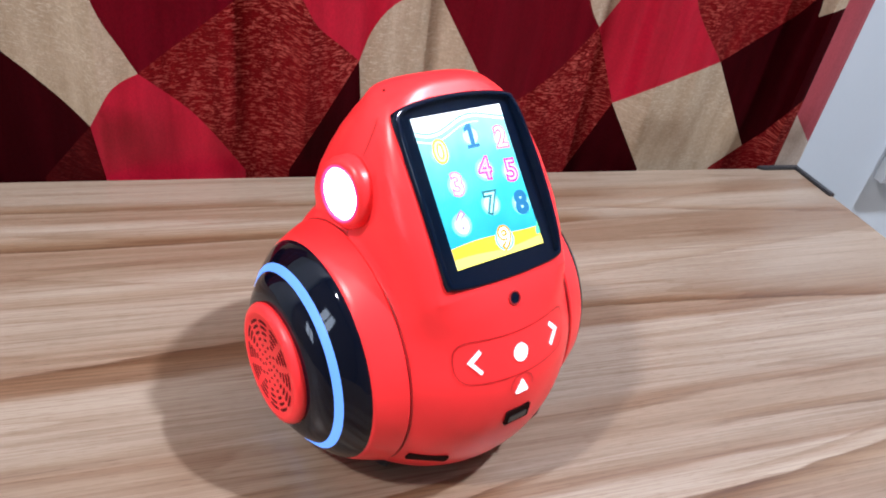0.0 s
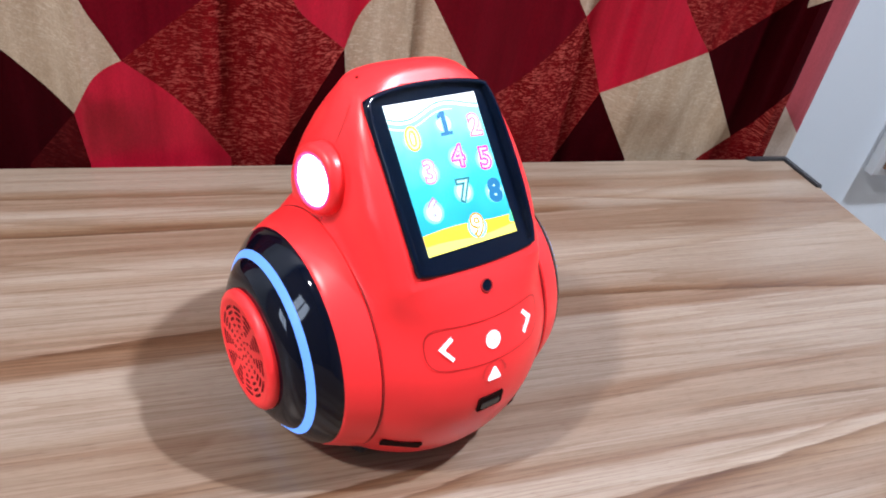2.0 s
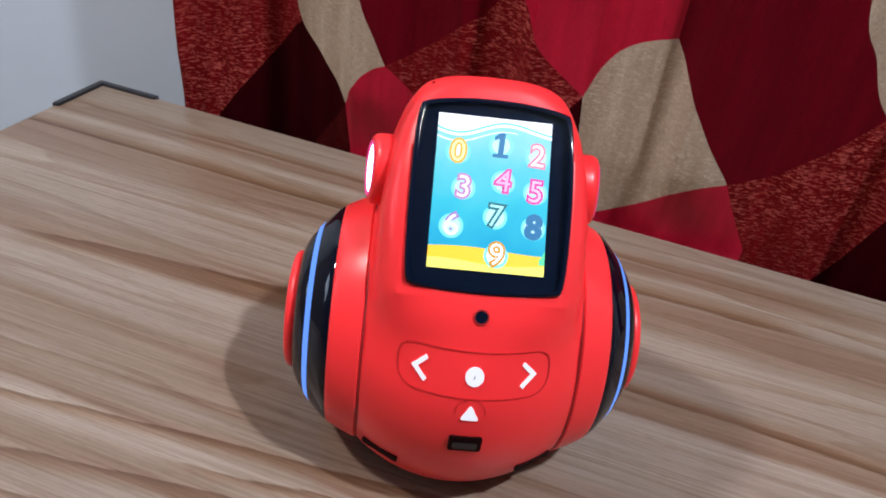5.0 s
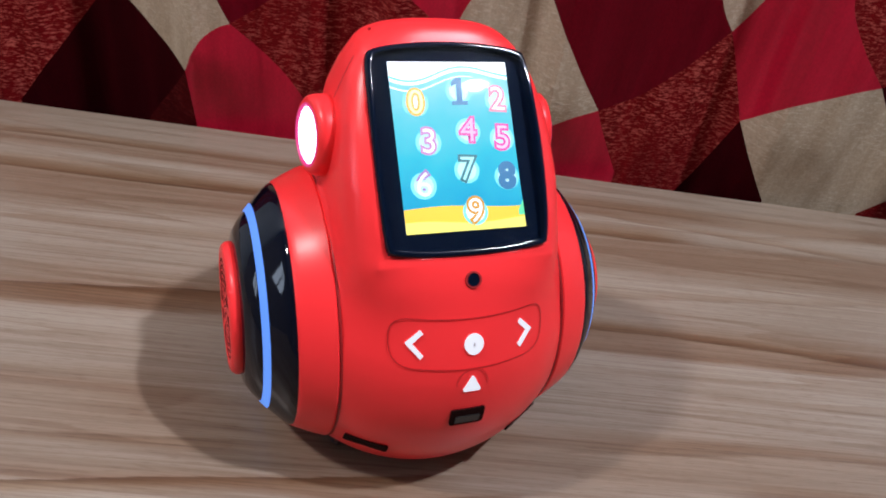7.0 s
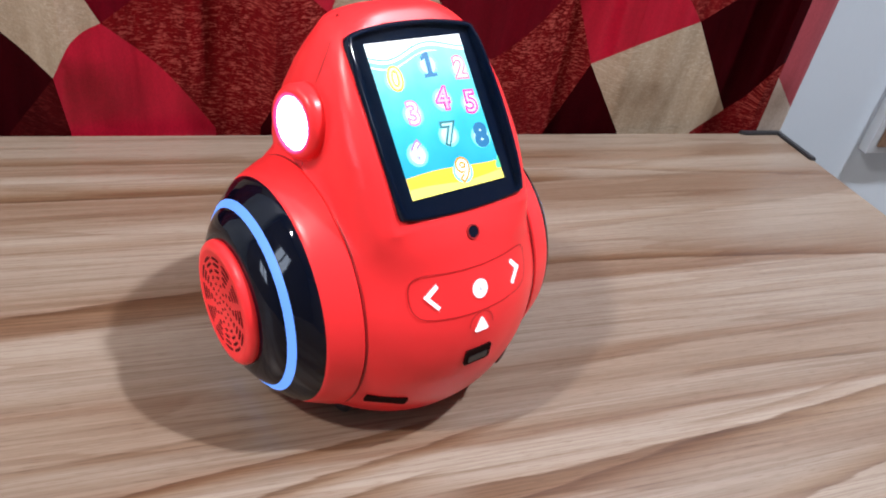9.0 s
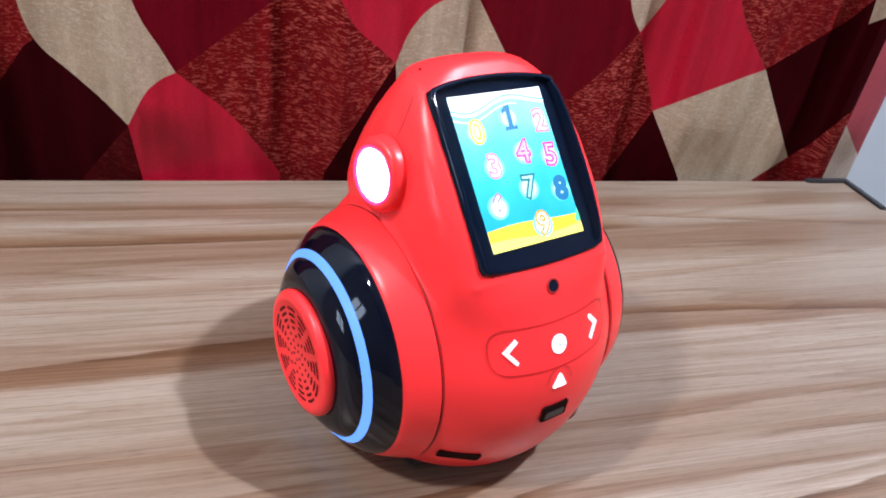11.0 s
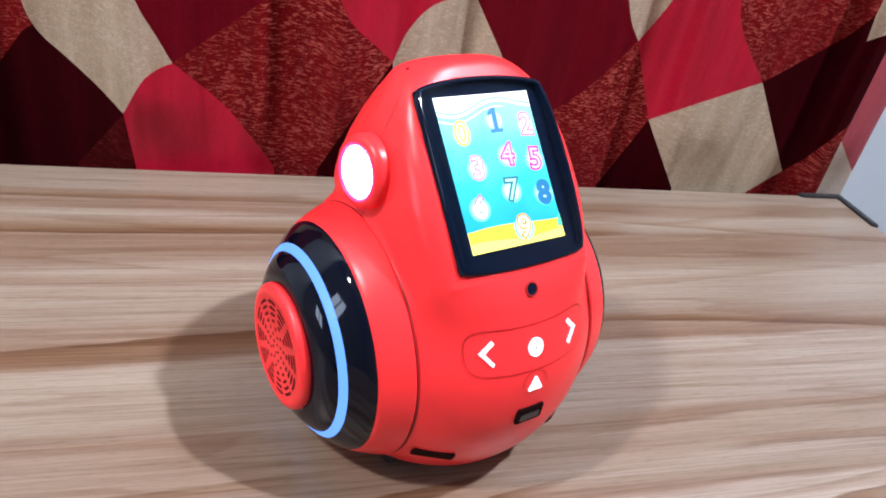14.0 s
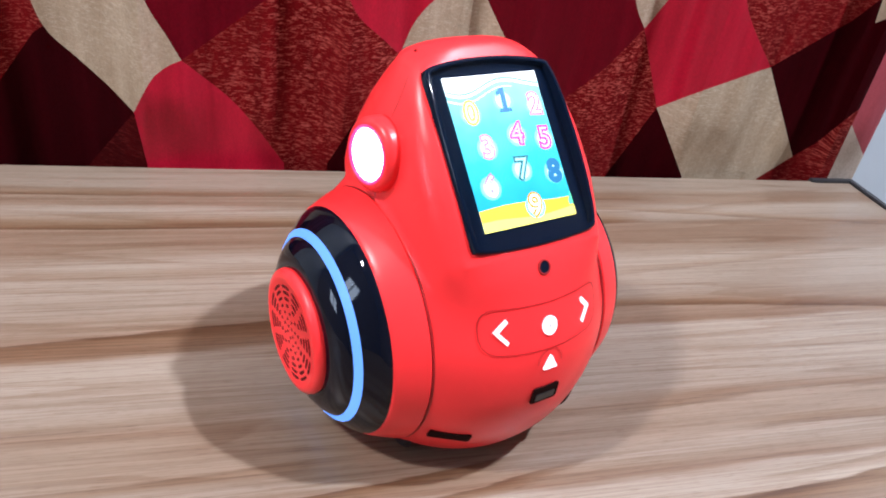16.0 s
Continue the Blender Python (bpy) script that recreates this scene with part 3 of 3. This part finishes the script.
    SLOT_MESHES.append((mesh_of("grille_slot", slot_ring(r, w, 2 * math.pi / count * fill), GRILLE, False), count))

for side in (-1, 1):
    part("side_ring", revolve([(0.0480, 0.050), (0.0484, 0.0602), (0.0487, 0.0609), (0.0493, 0.0612), (0.0520, 0.0602), (0.0560, 0.0584), (0.0600, 0.0564), (0.0622, 0.0553), (0.0632, 0.0545), (0.0634, 0.0540), (0.0630, 0.046)], AY, AZ, side, 160),
         RED, robot, "red plastic ring of the side pod")
    part("seam", revolve([(0.0475, 0.054), (0.0475, 0.0612), (0.0479, 0.06135), (0.0483, 0.0611), (0.0483, 0.054)], AY, AZ, side, 160), RED_DARK, robot)
    dome = part("pod_dome", revolve([(0.0624, 0.0515), (0.0632, 0.0542), (0.0646, 0.0538), (0.0670, 0.0518), (0.0705, 0.0482), (0.0730, 0.0453), (0.0727, 0.0447), (0.0744, 0.0427), (0.0752, 0.0424), (0.0785, 0.0385), (0.0812, 0.0340), (0.0820, 0.0300), (0.0800, 0.0)], AY, AZ, side, 128),
                BLACK_GLOSS, robot, "glossy black domed disc on the side")
    part("light_ring", revolve([(0.0718, 0.0450), (0.0729, 0.0456), (0.0736, 0.0447), (0.0750, 0.0431), (0.0755, 0.0422), (0.0742, 0.0419)], AY, AZ, side, 128, close=True), LED, dome, "glowing periwinkle blue light ring")
    cap = part("speaker_cap", revolve([(0.0808, 0.0270), (0.0810, 0.0288), (0.0828, 0.0296), (0.0846, 0.0293), (0.0860, 0.0281), (0.0866, 0.0264), (0.0866, 0.0249), (0.0863, 0.0244), (0.0863, 0.0)], AY, AZ, side, 96),
               RED, robot, "red round speaker cap with a slotted grille")
    for me, count in SLOT_MESHES:
        for k in range(count):
            s = new("grille_slot", me)
            s.parent = cap
            s.matrix_basis = pose(side * 0.0863, AY, AZ, 360 * k / count + 11, 0, 0) @ pose(0, 0, 0, 0, 0, 0 if side > 0 else 180)
    ear = part("ear", revolve([(-0.0060, 0.0164), (-0.0012, 0.0164), (-0.0008, 0.0159), (-0.0004, 0.0164), (0.0052, 0.0162), (0.0070, 0.0156), (0.0082, 0.0144), (0.0086, 0.0129), (0.0084, 0.0118), (0.0074, 0.0114), (0.0071, 0.0)], 0, 0, side, 72),
               RED, robot, "red round ear housing")
    ear.matrix_basis = pose(side * 0.0440, 0.0028, 0.1395, 0, side * -5, side * -8)
    part("ear_lamp", revolve([(0.0070, 0.0113), (0.0079, 0.0112), (0.0083, 0.0104), (0.0086, 0.0070), (0.0087, 0.0)], 0, 0, side, 64), LENS, ear, "glowing white lamp disc")
    # added glowing ring in place of the lamp's pink spill on the ear
    part("lamp_spill_rim", revolve([(0.0074, 0.0112), (0.0083, 0.0113), (0.0089, 0.0118), (0.0090, 0.0124), (0.0086, 0.0128), (0.0074, 0.0126)], 0, 0, side, 64, close=True), LAMP_SPILL, ear, "added rim whose pink glow stands for lamp light on the housing")
    wheel = part("wheel", revolve([(0.030, 0.0), (0.030, 0.0105), (0.0315, 0.0120), (0.0425, 0.0120), (0.044, 0.0105), (0.044, 0.0)], -0.036, 0.0120, side, 40), BLACK_RUBBER, robot, "small black rubber wheel underneath")


part("caster", revolve([(-0.008, 0.0), (-0.008, 0.0085), (0.008, 0.0085), (0.008, 0.0)], 0.036, 0.0085, 1, 32), BLACK_RUBBER, robot)

# screen: a barrel-shaped dark glass that lies on the sloping face
S0 = Vector((0, -0.0051, 0.1743))                    # top middle of the lit display
DOWN = Vector((0, -0.0461, -0.0479)).normalized()
OUT = Vector((0, -0.0479, 0.0461)).normalized()
DISPLAY = 0.0665


def on_screen(x, v, lift):
    """A point of the clear visor: x across, v metres down from the display's top, lift above the face."""
    return S0 + Vector((x, 0, 0)) + DOWN * v + OUT * (lift + visor(v) - 0.0007 * (x / 0.037) ** 2 * visor(v) / BULGE)


def on_display(x, v, lift):
    """A point of the flat display behind the visor."""
    return S0 + Vector((x, 0, 0)) + DOWN * v + OUT * lift


def glass_point(u, f, grow):
    """The visor's outline and inside, for u and f from -1 to 1; gives across and down."""
    top, low = -0.0030 - 0.0034 * (1 - u * u) - grow, 0.0728 + 0.0020 * (1 - u * u) + grow
    v = (top + low) / 2 + (low - top) / 2 * f
    x = u * (0.0316 + 0.0012 * (1 - f * f) + grow)
    c = abs(u) ** 8 * abs(f) ** 8
    return x * (1 - 0.035 * c), v + (0.034 - v) * 0.024 * c


def glass_sheet(place, grow, lift, n=30):
    bm = bmesh.new()
    rows = [[bm.verts.new(place(*glass_point(2 * k / n - 1, 2 * i / n - 1, grow), lift)) for k in range(n + 1)] for i in range(n + 1)]
    for p, q in zip(rows, rows[1:]):
        for k in range(n):
            bm.faces.new((p[k], p[k + 1], q[k + 1], q[k]))
    return bm


def bezel_mesh(n=24):
    """A thin black frame round the visor, as deep as the recess."""
    edge = [(2 * k / n - 1, -1) for k in range(n)] + [(1, 2 * k / n - 1) for k in range(n)] + [(1 - 2 * k / n, 1) for k in range(n)] + [(-1, 1 - 2 * k / n) for k in range(n)]
    bm = bmesh.new()
    loops = []
    for grow, lift, flat in ((0.0017, -0.0050, False), (0.0015, -0.0004, False), (0.0010, 0.0003, False), (0.0001, 0.0005, False), (-0.0004, 0.0003, False), (-0.0006, -0.0022, True)):
        loops.append([bm.verts.new((on_display if flat else on_screen)(*glass_point(u, f, grow), lift)) for u, f in edge])
    m = len(edge)
    for p, q in zip(loops, loops[1:]):
        for k in range(m):
            bm.faces.new((p[k], p[(k + 1) % m], q[(k + 1) % m], q[k]))
    return bm


def clear_glass():
    m = bpy.data.materials.new("clear_visor")
    m.use_nodes = True
    t = m.node_tree
    t.nodes.clear()
    out = t.nodes.new("ShaderNodeOutputMaterial")
    mixer, clear, gloss, fres = (t.nodes.new(k) for k in ("ShaderNodeMixShader", "ShaderNodeBsdfTransparent", "ShaderNodeBsdfGlossy", "ShaderNodeFresnel"))
    clear.inputs["Color"].default_value = (0.97, 0.98, 1.0, 1)
    gloss.inputs["Roughness"].default_value = 0.03
    fres.inputs["IOR"].default_value = 1.28
    t.links.new(fres.outputs[0], mixer.inputs[0])
    t.links.new(clear.outputs[0], mixer.inputs[1])
    t.links.new(gloss.outputs[0], mixer.inputs[2])
    t.links.new(mixer.outputs[0], out.inputs[0])
    return m


def sink_recess():
    """Hollows the shell behind the visor so that the display has room."""
    bpy.context.view_layer.update()
    done = bpy.data.meshes.new_from_object(shell.evaluated_get(bpy.context.evaluated_depsgraph_get()))
    shell.modifiers.clear()
    shell.data = done
    for v in done.vertices:
        d = v.co - S0
        down, out = d.dot(DOWN), d.dot(OUT)
        u = d.x / 0.0328
        if -0.0120 < down < 0.0812 and out > -0.006:
            top, low = -0.0030 - 0.0034 * (1 - u * u), 0.0728 + 0.0020 * (1 - u * u)
            half = 0.0316 + 0.0012 * (1 - ((down - 0.034) / 0.042) ** 2)
            if abs(d.x) < half + 0.0005 and top - 0.0005 < down < low + 0.0005:
                v.co -= OUT * (out + 0.0022)
    bm = bmesh.new()
    bm.from_mesh(done)
    chin = [v for v in bm.verts if 0.080 < v.co.z < 0.1165 and v.co.y < -0.010 and (v.co - S0).dot(DOWN) > 0.0785]
    for _ in range(170):
        bmesh.ops.smooth_vert(bm, verts=chin, factor=0.5, use_axis_x=True, use_axis_y=True, use_axis_z=True)
    corners = [v for v in bm.verts if 0.030 < abs(v.co.x) < 0.0445 and 0.086 < v.co.z < 0.130 and v.co.y < -0.010 and ((v.co - S0).dot(DOWN) > 0.0785 or abs(v.co.x) > 0.0362)]
    for _ in range(30):
        bmesh.ops.smooth_vert(bm, verts=corners, factor=0.5, use_axis_x=True, use_axis_y=True, use_axis_z=True)
    front = [v for v in bm.verts if 0.074 < v.co.z < 0.136 and v.co.y < 0.0 and ((v.co - S0).dot(DOWN) > 0.0785 or abs(v.co.x) > 0.0365)]
    for _ in range(24):
        bmesh.ops.smooth_vert(bm, verts=front, factor=0.5, use_axis_x=True, use_axis_y=True, use_axis_z=True)
    bm.to_mesh(done)
    tree = BVHTree.FromBMesh(bm)
    bm.free()
    for p in done.polygons:
        p.use_smooth = True
    return tree


SHELL_TREE = sink_recess()
def side_point(y, z, side):
    """A point just over the shell's side at depth y and height z."""
    place, normal, _, _ = SHELL_TREE.ray_cast(Vector((side * 0.2, y, z)), Vector((-side, 0, 0)))
    return place + normal * 0.00008


def seam_line(pts, side):
    bm = bmesh.new()
    rings = []
    for k, (y, z) in enumerate(pts):
        a, b = pts[max(0, k - 1)], pts[min(len(pts) - 1, k + 1)]
        t = Vector((b[0] - a[0], b[1] - a[1])).normalized()
        rings.append([bm.verts.new(side_point(y + s * -t.y * 0.00022, z + s * t.x * 0.00022, side)) for s in (-1, 1)])
    for a, b in zip(rings, rings[1:]):
        bm.faces.new((a[0], b[0], b[1], a[1]))
    return bm


for side in (-1, 1):
    part("seam_line", seam_line([(0.001 - 0.002 * k / 20 + 0.004 * (k / 20) ** 3, 0.1565 + 0.0165 * k / 20) for k in range(21)], side), RED_DARK, robot)
    part("seam_line", seam_line([(0.001 - 0.001 * k / 8, 0.1238 - 0.0045 * k / 8) for k in range(9)], side), RED_DARK, robot)
part("screen_bezel", bezel_mesh(), GLASS_FRONT, robot, "thin black frame round the screen")
screen = part("screen_back", glass_sheet(on_display, 0.0004, -0.0012), GLASS_FRONT, robot, "dark panel behind the screen glass")
visor_glass = part("screen_glass", glass_sheet(on_screen, -0.0002, 0.0004), clear_glass(), robot, "clear curved glass over the display")
visor_glass.visible_shadow = False


def patch_mesh(outline, lift):
    """A flat shape on the display from an outline in (across 0..1, down 0..1)."""
    bm = bmesh.new()
    bm.faces.new([bm.verts.new(on_display((a - 0.5) * 0.0490, b * DISPLAY, lift)) for a, b in outline])
    bmesh.ops.triangulate(bm, faces=bm.faces[:])
    return bm


def display_mesh(lift):
    bm = bmesh.new()
    n = 24
    rows = [[bm.verts.new(on_display((k / n - 0.5) * 0.0490, i / n * DISPLAY, lift)) for k in range(n + 1)] for i in range(n + 1)]
    for p, q in zip(rows, rows[1:]):
        for k in range(n):
            bm.faces.new((p[k], p[k + 1], q[k + 1], q[k]))
    return bm


def strip_mesh(top, low, lift, a0=0.0, a1=1.0, n=24):
    """A band across the display between two curves of across -> down."""
    bm = bmesh.new()
    rows = []
    for k in range(n + 1):
        a = a0 + (a1 - a0) * k / n
        rows.append([bm.verts.new(on_display((a - 0.5) * 0.0490, b * DISPLAY, lift)) for b in (top(a), low(a))])
    for p, q in zip(rows, rows[1:]):
        bm.faces.new((p[0], q[0], q[1], p[1]))
    return bm


def display_material():
    m = glow_material("display_sea", (0.02, 0.62, 0.85), 1.0, 0.1)
    tc = node(m, "ShaderNodeTexCoord")
    sep = m.node_tree.nodes.new("ShaderNodeSeparateXYZ")
    link(m, tc, "Object", sep, "Vector")
    t = math_node(m, "MULTIPLY", (math_node(m, "SUBTRACT", 0.1743, (sep, "Z")), 0), 1 / 0.0479)
    n1 = node(m, "ShaderNodeTexNoise", Scale=55.0, Detail=2.0)
    link(m, tc, "Object", n1, "Vector")
    t2 = math_node(m, "ADD", (t, 0), (math_node(m, "MULTIPLY", (math_node(m, "SUBTRACT", (n1, "Fac"), 0.5), 0), 0.45), 0))
    r = ramp(m, [(0.05, (0.42, 0.92, 0.98)), (0.35, (0.16, 0.76, 0.86)), (0.60, (0.06, 0.66, 0.82)), (0.90, (0.02, 0.46, 0.74))])
    link(m, t2, 0, r, "Fac")
    link(m, r, "Color", bsdf(m), "Emission Color")
    bsdf(m).inputs["Base Color"].default_value = (0.01, 0.02, 0.03, 1)
    return m


GLOW = 1.4
lit = part("display", display_mesh(-0.00060), display_material(), screen, "lit display with a blue sea picture and numbers")
bsdf(lit.data.materials[0]).inputs["Emission Strength"].default_value = GLOW
FOAM = glow_material("display_white", (0.95, 0.99, 1.0), GLOW * 1.1)
RIPPLE = glow_material("display_ripple", (0.10, 0.66, 0.86), GLOW)
SAND = glow_material("display_sand", (1.0, 0.62, 0.02), GLOW)
SAND_PALE = glow_material("display_pale_sand", (1.0, 0.90, 0.16), GLOW)
BUBBLE = glow_material("display_bubble", (0.22, 0.80, 0.90), GLOW)
BUBBLE_CORE = glow_material("display_bubble_core", (0.52, 0.90, 0.94), GLOW)
WEED = glow_material("display_weed", (0.10, 0.75, 0.35), GLOW)


def wave(a):
    return 0.095 + 0.035 * math.sin(2 * math.pi * (a * 0.95 + 0.10)) + 0.012 * math.sin(9 * a)


part("wave", strip_mesh(lambda a: 0.0, wave, -0.00045), FOAM, lit)
part("ripple", strip_mesh(lambda a: wave(a) - 0.030, lambda a: wave(a) - 0.018, -0.00030), RIPPLE, lit)
part("ripple", strip_mesh(lambda a: wave(a) + 0.030, lambda a: wave(a) + 0.040 - 0.008 * a, -0.00045, 0.0, 0.7), FOAM, lit)
part("sand", strip_mesh(lambda a: 0.862 - 0.012 * math.sin(5 * a), lambda a: 1.0, -0.00045), SAND, lit)
part("pale_sand", strip_mesh(lambda a: 0.945 - 0.012 * math.sin(6 * a + 1), lambda a: 1.0, -0.00035), SAND_PALE, lit)
part("weed", strip_mesh(lambda a: 0.84 + 0.06 * (1 - a) / 0.05, lambda a: 0.93, -0.00025, 0.95, 1.0, 4), WEED, lit)


def disc_outline(a, b, r, n=28):
    return [(a + r * math.cos(2 * math.pi * k / n), b + r * 0.737 * math.sin(2 * math.pi * k / n)) for k in range(n)]


DIGITS = [("0", 0.19, 0.25, (0.74, 0.42, 0.03), True), ("1", 0.56, 0.18, (0.0, 0.15, 0.34), False), ("2", 0.91, 0.235, (0.66, 0.20, 0.30), True), ("3", 0.26, 0.48, (0.52, 0.22, 0.46), True),
          ("4", 0.60, 0.42, (0.70, 0.06, 0.34), True), ("5", 0.89, 0.47, (0.68, 0.03, 0.32), True), ("6", 0.18, 0.73, (0.36, 0.22, 0.50), True), ("7", 0.55, 0.65, (0.0, 0.14, 0.17), True),
          ("8", 0.92, 0.70, (0.0, 0.15, 0.34), False), ("9", 0.58, 0.895, (0.62, 0.30, 0.0), True)]
FILL = {"4": (0.95, 0.42, 0.66), "5": (0.95, 0.50, 0.72), "7": (0.42, 0.86, 0.86), "0": (1.0, 0.90, 0.40)}
for text, a, b, colour, hollow in DIGITS:
    a = min(a, 0.885)
    part("bubble", patch_mesh(disc_outline(a, b, 0.105), -0.00020), BUBBLE, lit)
    part("bubble_glow", patch_mesh(disc_outline(a, b, 0.080), -0.00010), FOAM if text in "09" else BUBBLE_CORE, lit)
    ink = glow_material("digit_" + text, colour, GLOW)
    pale_ink = glow_material("digit_fill_" + text, FILL.get(text, (0.86, 0.90, 0.94)), GLOW)
    if text == "1":
        strokes = [[(-0.9, -3.4), (1.2, -3.4), (1.2, 4.7), (-0.9, 4.7)], [(-2.7, -4.8), (3.0, -4.8), (3.0, -3.4), (-2.7, -3.4)], [(-0.9, 4.7), (-2.7, 3.2), (-2.7, 1.6), (-0.9, 2.4)]]
        bm = bmesh.new()
        for stroke in strokes:
            bm.faces.new([bm.verts.new(on_display((a + 1.15 * (x + 0.06 * y) / 49 - 0.5) * 0.0490, (b - 1.15 * y / 66.5) * DISPLAY, 0.0002)) for x, y in stroke])
        part("digit", bm, ink, lit)
        continue
    for bold, lift, mat in ((0.064, 0.00000, ink),) + (((-0.006, 0.00010, pale_ink),) if hollow else ()):
        cu = bpy.data.curves.new("digit", "FONT")
        cu.body, cu.size, cu.align_x, cu.align_y, cu.offset = text, 0.0136, "CENTER", "CENTER", bold * 0.0136
        cu.materials.append(mat)
        d = new("digit", cu)
        d.parent = lit
        right, up = Vector((1, 0, 0)), -DOWN
        m4 = Matrix((right, up, right.cross(up))).transposed().to_4x4()
        d.matrix_basis = Matrix.Translation(on_display((a - 0.5) * 0.0490, b * DISPLAY, lift + 0.0002)) @ m4 @ pose(0, 0, 0, 0, 0, -4)


def on_barrel(x, z, lift):
    """A point on the shell's front at x and z, lifted along the surface's normal."""
    place, normal, _, _ = SHELL_TREE.ray_cast(Vector((x, -0.2, z)), Vector((0, 1, 0)))
    return place + normal * lift


def raised(outline, lift, sink=0.002):
    """A thin raised shape on the rounded front from an outline in (x, z)."""
    bm = bmesh.new()
    top = [bm.verts.new(on_barrel(x, z, lift)) for x, z in outline]
    low = [bm.verts.new(on_barrel(x, z, lift - sink)) for x, z in outline]
    bm.faces.new(top)
    n = len(top)
    for k in range(n):
        bm.faces.new((top[k], low[k], low[(k + 1) % n], top[(k + 1) % n]))
    return bm


def chevron(s, z0=0.0893):
    t, w, h, x = 0.0017, 0.0056, 0.0054, 0.0264
    pts = [(x, 0), (x - w, h), (x - w - t * 0.6, h - t * 0.8), (x - t * 1.5, 0), (x - w - t * 0.6, -h + t * 0.8), (x - w, -h)]
    return [(s * a, z0 + b) for a, b in pts]


def round_outline(x, z, r, n=28):
    return [(x + r * math.cos(2 * math.pi * k / n), z + r * math.sin(2 * math.pi * k / n)) for k in range(n)]


def rounded(corners, r, n=4):
    """Cuts the corners of a polygon round."""
    out = []
    m = len(corners)
    for k in range(m):
        p, c, q = (Vector(corners[(k + d) % m]) for d in (-1, 0, 1))
        a, b = c + (p - c).normalized() * r, c + (q - c).normalized() * r
        for j in range(n + 1):
            f = j / n
            out.append(tuple(a * (1 - f) ** 2 + c * 2 * f * (1 - f) + b * f * f))
    return out


part("arrow_icon", raised(chevron(-1), 0.0007), ICON, robot, "white backlit arrow")
part("arrow_icon", raised(chevron(1), 0.0007), ICON, robot, "white backlit arrow")
part("dot_icon", raised(round_outline(0, 0.0893, 0.0039), 0.0007), ICON, robot, "white backlit round button")
part("dot_mark", raised([(0.0006 * math.cos(a) * (1 if math.sin(a) < 0 else 0.6), 0.0893 + 0.0009 * math.sin(a)) for a in (2 * math.pi * k / 14 for k in range(14))], 0.0009), ICON_MARK, robot, "small grey mark on the round button")
part("triangle_icon", raised(rounded([(-0.0041, 0.0703), (0.0041, 0.0703), (0, 0.0775)], 0.0014), 0.0007), ICON, robot, "white backlit triangle")


def groove(outline, width, lift):
    """A thin closed line along an outline in (x, z)."""
    bm = bmesh.new()
    n = len(outline)
    rings = []
    for k in range(n):
        p, c, q = (Vector(outline[(k + d) % n]) for d in (-1, 0, 1))
        t = (q - p).normalized()
        s = Vector((-t.y, t.x)) * width / 2
        rings.append([bm.verts.new(on_barrel(*(c + s), lift)), bm.verts.new(on_barrel(*(c - s), lift))])
    for k in range(n):
        a, b = rings[k], rings[(k + 1) % n]
        bm.faces.new((a[0], b[0], b[1], a[1]))
    return bm


def dense(pts, n=5):
    out = []
    for p, q in zip(pts, pts[1:] + pts[:1]):
        out += [(p[0] + (q[0] - p[0]) * k / n, p[1] + (q[1] - p[1]) * k / n) for k in range(n)]
    return out


panel_line = rounded([(-0.0322, 0.0800), (0.0322, 0.0800), (0.0322, 0.0987), (-0.0322, 0.0987)], 0.0085, 6)
part("button_groove", groove(dense(panel_line, 12), 0.00045, 0.00042), RED_GROOVE, robot)
tab = [(0.0066 * math.cos(a), 0.0735 + 0.0066 * math.sin(a)) for a in (math.pi * (1.02 - 1.04 * k / 16) for k in range(17))]
part("button_groove", groove(tab + [(a * 0.93, 0.0735 + (b - 0.0735) * 0.93) for a, b in tab[::-1]], 0.0002, 0.00042), RED_GROOVE, robot)
part("usb_port", raised(rounded([(-0.0072, 0.0522), (0.0072, 0.0522), (0.0072, 0.0610), (-0.0072, 0.0610)], 0.0014), 0.0009), SLOT, robot, "dark charging port")
part("usb_tongue", raised(rounded([(-0.0052, 0.0538), (0.0052, 0.0538), (0.0052, 0.0572), (-0.0052, 0.0572)], 0.0006), 0.0012), PORT, robot)
for s in (-1, 1):
    part("card_slot", raised(rounded([(s * 0.0275, 0.0270), (s * 0.0440, 0.0285), (s * 0.0440, 0.0340), (s * 0.0275, 0.0325)], 0.0010), 0.0010), SLOT, robot, "dark narrow slot")


def stud(centre, axis, r, rim, mat_in, mat_rim, name):
    q = axis.to_track_quat("X", "Z").to_matrix().to_4x4()
    for nm, prof, mat in ((name, [(-0.001, 0.0), (-0.001, r), (0.0006, r), (0.0006, 0.0)], mat_in), (name + "_rim", [(-0.001, r), (0.0009, r), (0.0009, r + rim), (0.0002, r + rim * 1.3), (-0.001, r + rim * 1.3)], mat_rim)):
        ob = part(nm, revolve(prof, 0, 0, 1, 32), mat, robot)
        ob.matrix_basis = Matrix.Translation(centre) @ q


eye_at, eye_out, _, _ = SHELL_TREE.ray_cast(Vector((0, -0.2, 0.1120)), Vector((0, 1, 0)))
stud(eye_at - eye_out * 0.0003, eye_out, 0.0026, 0.0006, GLASS_FRONT, RED_DARK, "camera_hole")
mic, mic_up, _, _ = SHELL_TREE.ray_cast(Vector((-0.0275, 0.0120, 0.3)), Vector((0, 0, -1)))
stud(mic - mic_up * 0.0005, mic_up, 0.0006, 0.0001, SLOT, RED_DARK, "microphone_hole")

robot.matrix_basis = pose(-0.0078, 0.0034, 0.0, 0, 0, 19.8)
